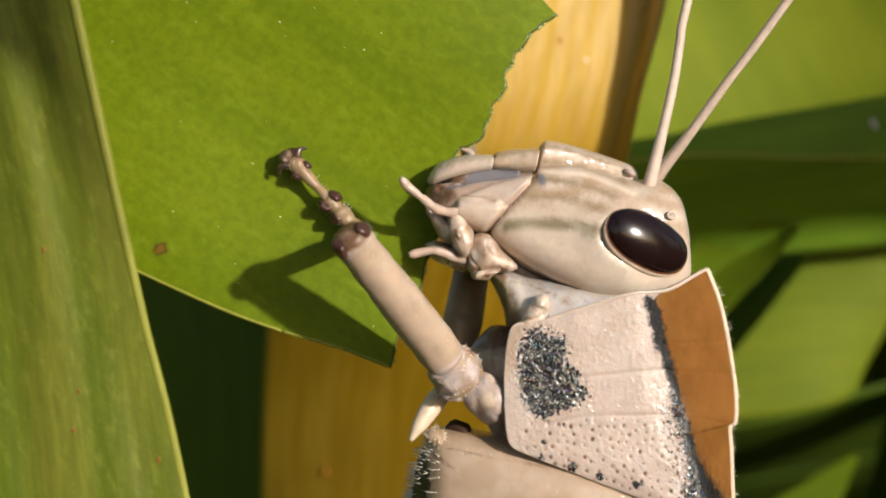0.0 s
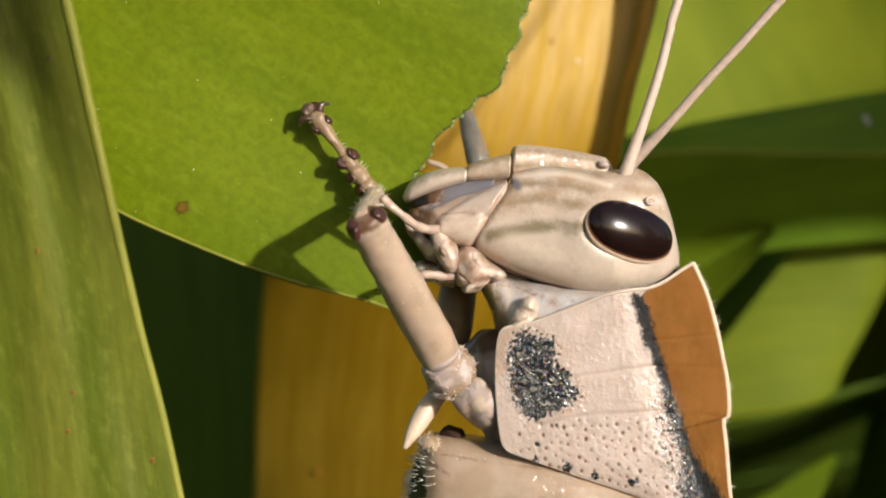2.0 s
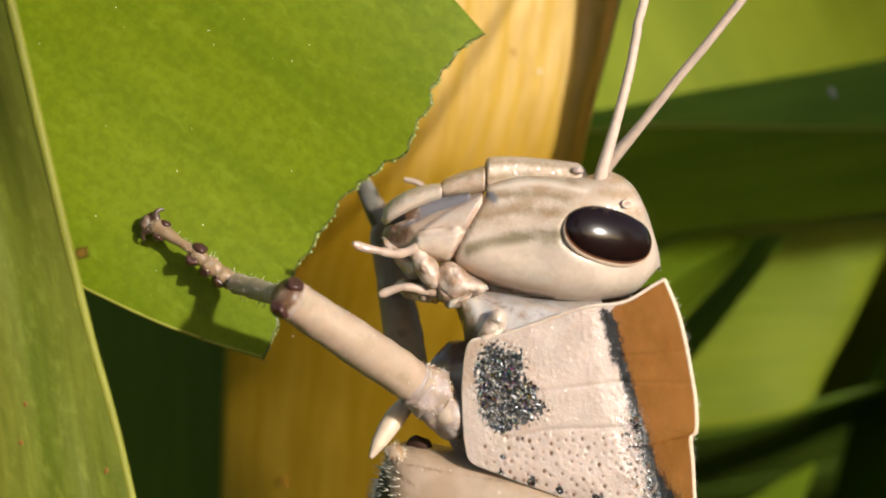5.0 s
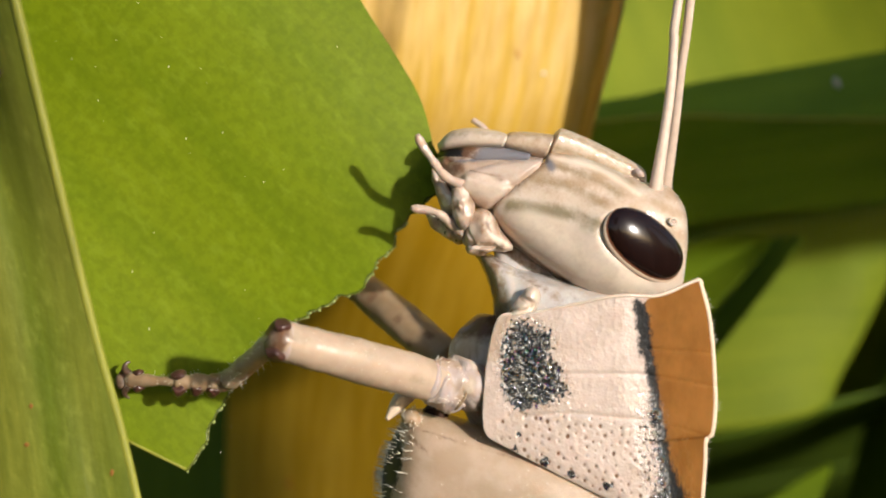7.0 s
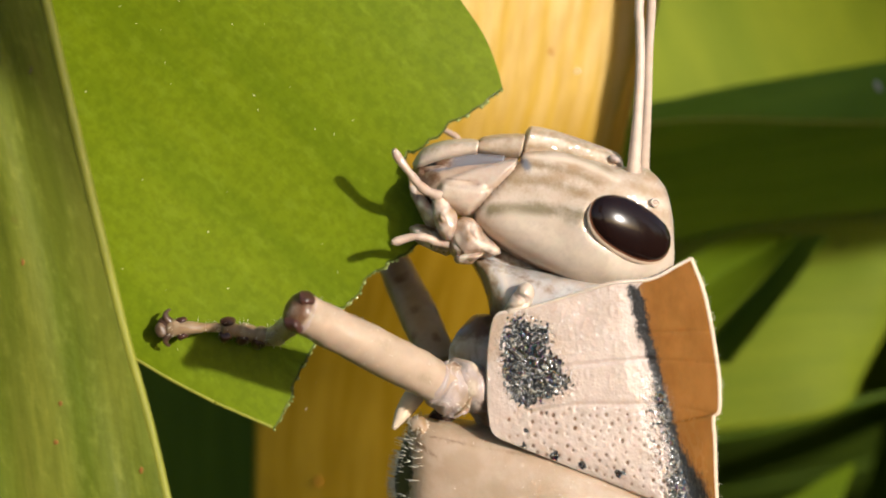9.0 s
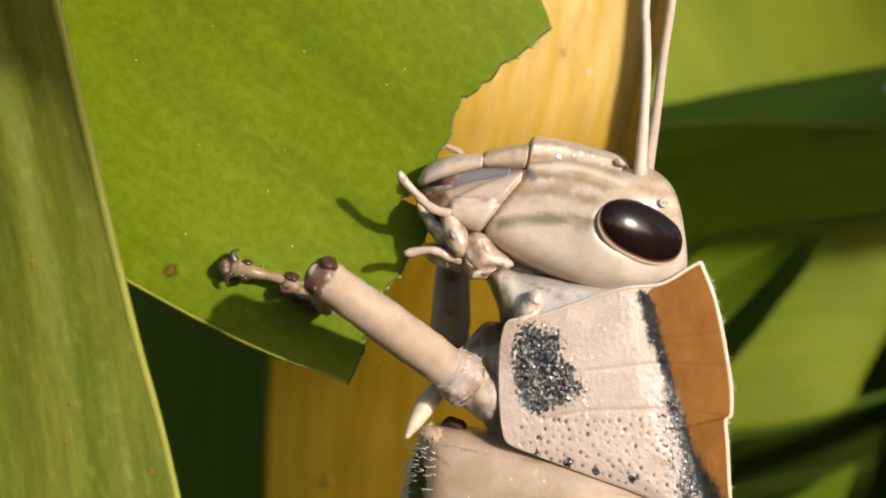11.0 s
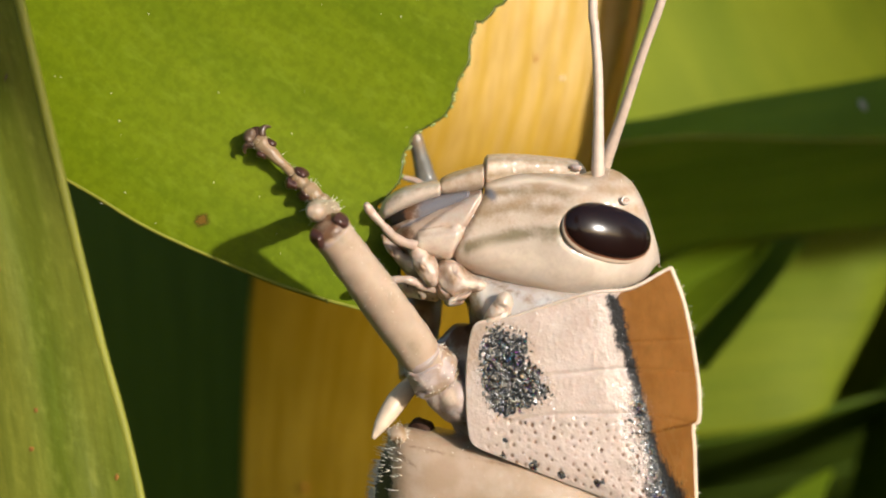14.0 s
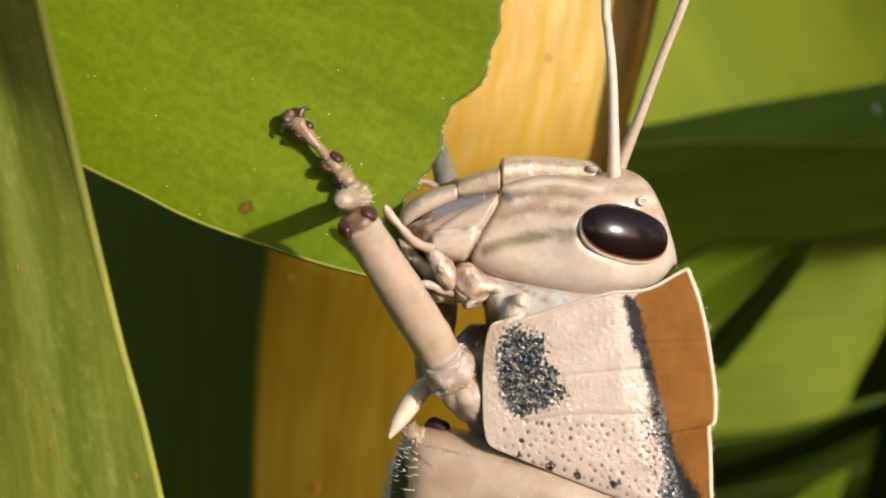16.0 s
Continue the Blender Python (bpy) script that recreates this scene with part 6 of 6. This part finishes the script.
P, f = tube([(6.23, 0, 0), (6.30, 0, 0.02), (6.37, 0, 0)], [0.72, 0.75, 0.72], 28)
piece("knee_ring", P, f, LILAC, femur, (0, 0, 0), "lilac ring at the knee")
P, f = egg((6.64, -0.34, 0.50), (0.34, 0.38, 0.24), 0, 12, 16)
P = P + 0.16 * np.array([noise.noise_vector(Vector(q) * 2.6) for q in P])
piece("knee_lobe", P, f, BROWNISH, femur, (0, 0, 0), "dark lobe of the knee")
P, f = egg((6.62, -0.26, -0.54), (0.30, 0.36, 0.22), 0, 12, 16)
P = P + 0.16 * np.array([noise.noise_vector(Vector(q) * 2.6) for q in P])
piece("knee_lobe", P, f, BROWNISH, femur, (0, 0, 0), "dark lobe of the knee")
P, f = egg((6.58, 0.1, -0.05), (0.32, 0.46, 0.44), 0, 20, 24)
P = P + 0.10 * np.array([noise.noise_vector(Vector(q) * 1.9) for q in P])
piece("knee_cap", P, f, PAD, femur, (0, 0, 0), "rounded grey-brown knee cap")
P, f = tube([(0.20, 0, 0), (0.32, 0, 0.01), (0.44, 0, 0)], [0.75, 0.775, 0.76], 28)
piece("leg_seam", P, f, LILAC, femur, (0, 0, 0), "pale lilac ring at the root of the leg")
trochanter = limb("fore_hip", [(-1.3, 0.6), (-1.05, 0.86), (-0.5, 0.98), (0.0, 0.90), (0.3, 0.74)], LILAC, "pale joint at the root of the foreleg", uneven=0.11, squash=0.85)
P, f = tube([(-0.90, 0, 0.03), (-0.86, 0, 0.03), (-0.82, 0, 0.03)], [0.88, 0.935, 0.90], 28)
piece("hip_seam", P, f, FOOT, trochanter, (0, 0, 0), "brown seam across the hip")
tibia = limb("fore_tibia", [(-0.32, 0.24), (-0.1, 0.34), (0.40, 0.40), (0.9, 0.40), (4.0, 0.37), (4.6, 0.42), (4.85, 0.2)], LEG, "beige lower foreleg")
foot_base = limb("foot_base", [(-0.15, 0.2), (0, 0.32), (0.5, 0.35), (0.65, 0.27), (0.8, 0.32), (1.2, 0.33), (1.35, 0.25), (1.5, 0.29), (1.85, 0.31), (1.95, 0.15)], FOOT, "jointed foot with dark pads")
for x, s in ((0.45, 1), (1.1, 1), (1.75, 1), (1.75, -1)):
    P, f = egg((x, -0.10, s * 0.28), (0.27, 0.27, 0.20), 15, 12, 16)
    P = P + 0.16 * np.array([noise.noise_vector(Vector(q) * 3.4) for q in P])
    piece("foot_pad", P, f, BROWNISH, foot_base, (0, 0, 0), "dark brown pad")
foot_tip = limb("foot_tip", [(-0.1, 0.15), (0.05, 0.18), (0.6, 0.17), (1.2, 0.25), (1.75, 0.33), (2.0, 0.26), (2.1, 0.12)], FOOT, "slender last joint of the foot")
for s in (1, -1):
    P, f = tube(smooth_line([(1.85, 0, s * 0.15), (2.04, -0.06, s * 0.34), (2.09, -0.06, s * 0.50), (2.02, 0.0, s * 0.64), (1.93, 0.06, s * 0.68)], 24), [0.16, 0.16, 0.13, 0.08, 0.04], 12)
    piece("claw", P, f, CLAW_BROWN, foot_tip, (0, 0, 0), "short curved dark claw")
P, f = egg((2.14, 0.05, 0.0), (0.30, 0.22, 0.42), 8, 20, 24)
piece("claw_base", P, f, DUSK, foot_tip, (0, 0, 0), "dark brown joint of the claws")
P, f = egg((2.24, -0.10, 0.08), (0.24, 0.16, 0.30), 20, 20, 24)
for i, q in enumerate(P):
    P[i] = q + np.array(noise.noise_vector(Vector(q) * 3)) * 0.12
piece("claw_pad", P, f, PAD, foot_tip, (0, 0, 0), "tan-brown cushion between the claws")
for x, z in ((1.45, 0.3), (1.5, -0.3)):
    P, f = egg((x, -0.1, z), (0.20, 0.18, 0.12), 12, 10, 14)
    P = P + 0.12 * np.array([noise.noise_vector(Vector(q) * 3.9) for q in P])
    piece("foot_pad", P, f, BROWNISH, foot_tip, (0, 0, 0), "dark brown pad")
# the far leg's shade is put into its darker brown and blue-grey
far_femur = limb("far_femur", [(-0.6, 0.6), (0.0, 0.72), (2, 0.78), (5.0, 0.66), (6.3, 0.64), (6.6, 0.5), (6.8, 0.25)], FOOT, "upper foreleg of the far side, its shade put into the brown")
far_tibia = limb("far_tibia", [(-0.3, 0.3), (0, 0.46), (0.6, 0.46), (2.0, 0.34), (4.2, 0.28), (4.4, 0.15)], BLUISH, "grey-blue lower foreleg of the far side, darkened for its shade")


# ---- bristles: thin tapered hairs joined into one mesh a part ----
def bristles(name, roots, parent, pivot, length, seed, wide=0.018, lean=(0, 0, 0), mat=None, label="fine pale bristles"):
    """roots: pairs of point and outward direction."""
    rnd = random.Random(seed)
    P, F = [], []
    for p, d in roots:
        p, d = np.array(p), np.array(d) + np.array([rnd.gauss(0, 0.28) for _ in range(3)]) + np.array(lean)
        d = d / (np.linalg.norm(d) + 1e-9)
        a = np.cross(d, (0.3, 0.5, 0.8))
        a /= np.linalg.norm(a) + 1e-9
        b = np.cross(d, a)
        ln, k = length * rnd.uniform(0.5, 1.25), len(P)
        for w in range(3):
            c = 2 * math.pi * w / 3
            P.append(p - d * 0.03 + wide * (math.cos(c) * a + math.sin(c) * b))
        P.append(p + d * ln)
        F += [(k, k + 1, k + 3), (k + 1, k + 2, k + 3), (k + 2, k, k + 3)]
    ob = piece(name, P, F, mat or HAIR, parent, pivot, label)
    return tagged(ob, kind="stuff")


def picked(ob_mesh, pivot, seed, count, keep):
    """Random surface points of a mesh, in millimetres, that pass keep(place, normal)."""
    rnd = random.Random(seed)
    me, out = ob_mesh.data, []
    polys = list(me.polygons)
    for _ in range(count * 60):
        q = rnd.choice(polys)
        c = np.array(q.center) / MM + np.array(pivot)
        if keep(c, q.normal):
            out.append((c, tuple(q.normal)))
            if len(out) >= count:
                break
    return out


def seen(c):
    k = D / (D + c[1])
    return c[0] * k, c[2] * k


def all_bristles():
    chest = next(o for o in grasshopper.children if o.name.startswith("chest"))
    x1 = -0.90
    bristles("bristles", picked(chest, BODY_AT, 1, 360, lambda c, n: seen(c)[0] < x1 and c[1] < 3.5), chest, BODY_AT, 0.36, 2, 0.022, (-0.5, 0, 0.2))
    knob = next(o for o in grasshopper.children if o.name.startswith("breast_knob"))
    bristles("bristles", picked(knob, BODY_AT, 21, 70, lambda c, n: n[1] < 0.2), knob, BODY_AT, 0.16, 22, 0.022)
    bristles("bristles", picked(chest, BODY_AT, 3, 60, lambda c, n: seen(c)[0] > x1 and c[1] < 2.5), chest, BODY_AT, 0.10, 4, 0.022)
    bristles("bristles", picked(trochanter, (0, 0, 0), 5, 110, lambda c, n: n[1] < 0.3 and c[0] > -1.7), trochanter, (0, 0, 0), 0.13, 6, 0.02)
    bristles("bristles", picked(femur, (0, 0, 0), 7, 110, lambda c, n: 0.3 < c[0] < 6.2), femur, (0, 0, 0), 0.13, 8, 0.010)
    bristles("bristles", picked(tibia, (0, 0, 0), 9, 60, lambda c, n: c[0] > 0.4), tibia, (0, 0, 0), 0.28, 10, 0.014)
    bristles("bristles", picked(foot_base, (0, 0, 0), 11, 60, lambda c, n: True), foot_base, (0, 0, 0), 0.22, 12, 0.013)
    bristles("bristles", picked(foot_tip, (0, 0, 0), 13, 40, lambda c, n: True), foot_tip, (0, 0, 0), 0.2, 14, 0.012)
    keel = next(o for o in pronotum.children if o.name.startswith("keel"))
    bristles("bristles", picked(keel, BODY_AT, 15, 160, lambda c, n: n[0] > 0.2), pronotum, BODY_AT, 0.2, 16, 0.010)
    rim = next(o for o in pronotum.children if o.name.startswith("front_rim"))
    bristles("bristles", picked(rim, BODY_AT, 17, 90, lambda c, n: n[2] > 0.2), pronotum, BODY_AT, 0.12, 18, 0.009)
    bristles("bristles", picked(skull, HEAD_AT, 19, 120, lambda c, n: seen(c)[0] > 6.04 and (n[0] > 0.4 or n[2] > 0.6)), skull, HEAD_AT, 0.13, 20, 0.009)


all_bristles()


# ---- mouth feelers, each along x from its root ----
def palp(name, length, bend, root):
    xs = np.linspace(0, 1, 60)
    L = [(q * length, 0.08 * math.sin(9 * q), bend * math.sin(math.pi * q) + 0.05 * math.sin(8 * q)) for q in xs]
    rad = [0.22, 0.20, 0.165, 0.185, 0.19, 0.15, 0.17, 0.165, 0.13, 0.15, 0.16, 0.17, 0.17, 0.09]
    P, f = tube(L, rad, 14)
    ob = piece(name, P, f, PINKISH, head, (0, 0, 0), "pale jointed mouth feeler")
    return ob, Vector(at(*root))


upper_palp, UPPER_ROOT = palp("upper_palp", 2.55, 0.30, ((-0.33, -0.02), 1.3))
lower_palp, LOWER_ROOT = palp("lower_palp", 2.2, -0.16, ((0.43, -1.57), 1.7))


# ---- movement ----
def turned(x, y, z, turn):
    """A pose in the picture plane, turned clockwise as the camera sees it."""
    return pose(x * MM, y * MM, z * MM, 0, turn, 0)


def bone(a, b):
    """The pose of a limb from a towards b, its y axis away from the camera."""
    a, b = Vector(a), Vector(b)
    x = (b - a).normalized()
    hint = Vector((0, 1, 0)) if abs(x.y) < 0.9 else Vector((1, 0, 0.3))
    y = (hint - x * hint.dot(x)).normalized()
    z = x.cross(y)
    m = Matrix((x, y, z)).transposed().to_4x4()
    m.translation = a * MM
    return m


# how far the mouth opens: seconds and share
CHEWING = [(0, .3), (.5, .5), (1, .2), (1.5, .5), (2, .8), (2.5, .7), (3, .5), (3.5, .4), (4, .7), (4.4, .2), (4.8, .7), (5.2, .2), (5.5, .4), (6, 0), (6.5, .3), (7, .7), (7.5, .8), (8, .7),
           (8.5, .7), (9, .2), (9.4, .8), (9.8, .2), (10.2, .7), (10.6, .2), (11, .5), (11.5, .3), (12, .4), (12.2, 0), (12.4, .6), (12.6, .1), (12.8, .1), (13, .7), (13.2, .2), (13.5, .9),
           (13.75, .3), (14, .9), (14.2, .2), (14.5, 1), (14.8, .2), (15, .8), (15.3, .2), (15.6, .8), (16, .2)]


def hinged(point, depth, turn):
    """A turn about a hinge of the head, in the head's space."""
    c = Vector(at(point, depth)) - Vector(HEAD_AT)
    return turned(c.x, c.y, c.z, turn) @ Matrix.Translation(-c * MM)


def motions():
    walk(chewing_lip, [(t, hinged((0.57, 2.10), MID, 8 * (a - 0.2))) for t, a in CHEWING])
    walk(chewing_jaw, [(t, hinged((1.96, 1.86), MID, -4 * (a - 0.2))) for t, a in CHEWING])
    body = {t: turned(x, BODY_AT[1], z, a) for t, x, z, a in BODY}
    skull_at = {t: turned(x, HEAD_AT[1], z, a) for t, x, z, a in HEAD}
    leaf = {t: turned(x, LEAF_AT[1], z, a) @ pose(0, 0, 0, 0, 0, w) for (t, x, z, a), w in zip(LEAF, LEAF_YAW)}
    walk(grasshopper, [(t, body[t]) for t in TIMES])
    walk(head, [(t, body[t].inverted() @ skull_at[t]) for t in TIMES])
    walk(eaten_leaf, [(t, leaf[t]) for t in TIMES])
    walk(left_leaf, [(t, turned(x, LEFTLEAF_AT[1], z, a)) for t, x, z, a in LEFTLEAF])
    walk(right_leaf, [(t, turned(x, RIGHTLEAF_AT[1], z, a)) for t, x, z, a in RIGHTLEAF])
    for ob, c in ((slope, SLP), (slanting, SLANTING_AT), (pointed, POINTED_AT), (edge_one, EDGE_AT), (low_one, LWP), (low_tip, LOWTIP_AT)):
        walk(ob, [(t, pose((c[0] + x) * MM, c[1] * MM, c[2] * MM)) for t, x in SWAY])
    for ob, rows in ((feeler_near, FEELER_NEAR), (feeler_far, FEELER_FAR)):
        c = ob.location / MM
        walk(ob, [(t, turned(c.x, c.y, c.z, a)) for t, a in rows])
    for ob, roots, ends in ((femur, HIP, KNEE), (trochanter, HIP, KNEE), (tibia, KNEE, ANKLE), (foot_base, ANKLE, JOINT), (foot_tip, JOINT, CLAW), (far_femur, FAR_HIP, FAR_KNEE), (far_tibia, FAR_KNEE, FAR_TIP)):
        walk(ob, [(t, body[t].inverted() @ bone(a, b)) for t, a, b in zip(TIMES, roots, ends)])
    mouth_at = Matrix.Translation(Vector(HEAD_AT) * -MM)
    for ob, root, ends in ((upper_palp, UPPER_ROOT, PALP_UPPER), (lower_palp, LOWER_ROOT, PALP_LOWER)):
        walk(ob, [(t, mouth_at @ bone(root, b)) for t, b in zip(TIMES, ends)])
    # bitten pieces: they ride on the leaf, then go into the gullet and stay inside the head
    crop = Vector(at((3.59, 0.63), MID)) - Vector(HEAD_AT)
    for ob, bite, centre in BITES:
        if bite > 15.7:
            continue
        own = Vector(centre) - Vector(LEAF_AT)
        times = sorted({t for t in TIMES if t > bite + 0.3} | {bite, bite + 0.25})
        rows = [(0.0, pose(0, 0, 0))]
        if bite > 0.05:
            rows.append((bite - 0.01 if bite > 0.02 else 0.01, pose(0, 0, 0)))
        for t in times:
            if t <= bite or t > 16:
                continue
            inner = blend(leaf, t).inverted() @ blend(skull_at, t)
            rows.append((t, inner @ Matrix.Translation((crop - own) * MM)))
        if rows[-1][0] < 16:
            rows.append((16.0, leaf[16.0 if 16.0 in leaf else 16].inverted() @ skull_at[16] @ Matrix.Translation((crop - own) * MM)))
        walk(ob, rows)


def blend(table, t):
    """A pose between two rows."""
    ks = sorted(table)
    if t <= ks[0]:
        return table[ks[0]]
    for a, b in zip(ks, ks[1:]):
        if a <= t <= b:
            return table[a].lerp(table[b], (t - a) / (b - a))
    return table[ks[-1]]


motions()
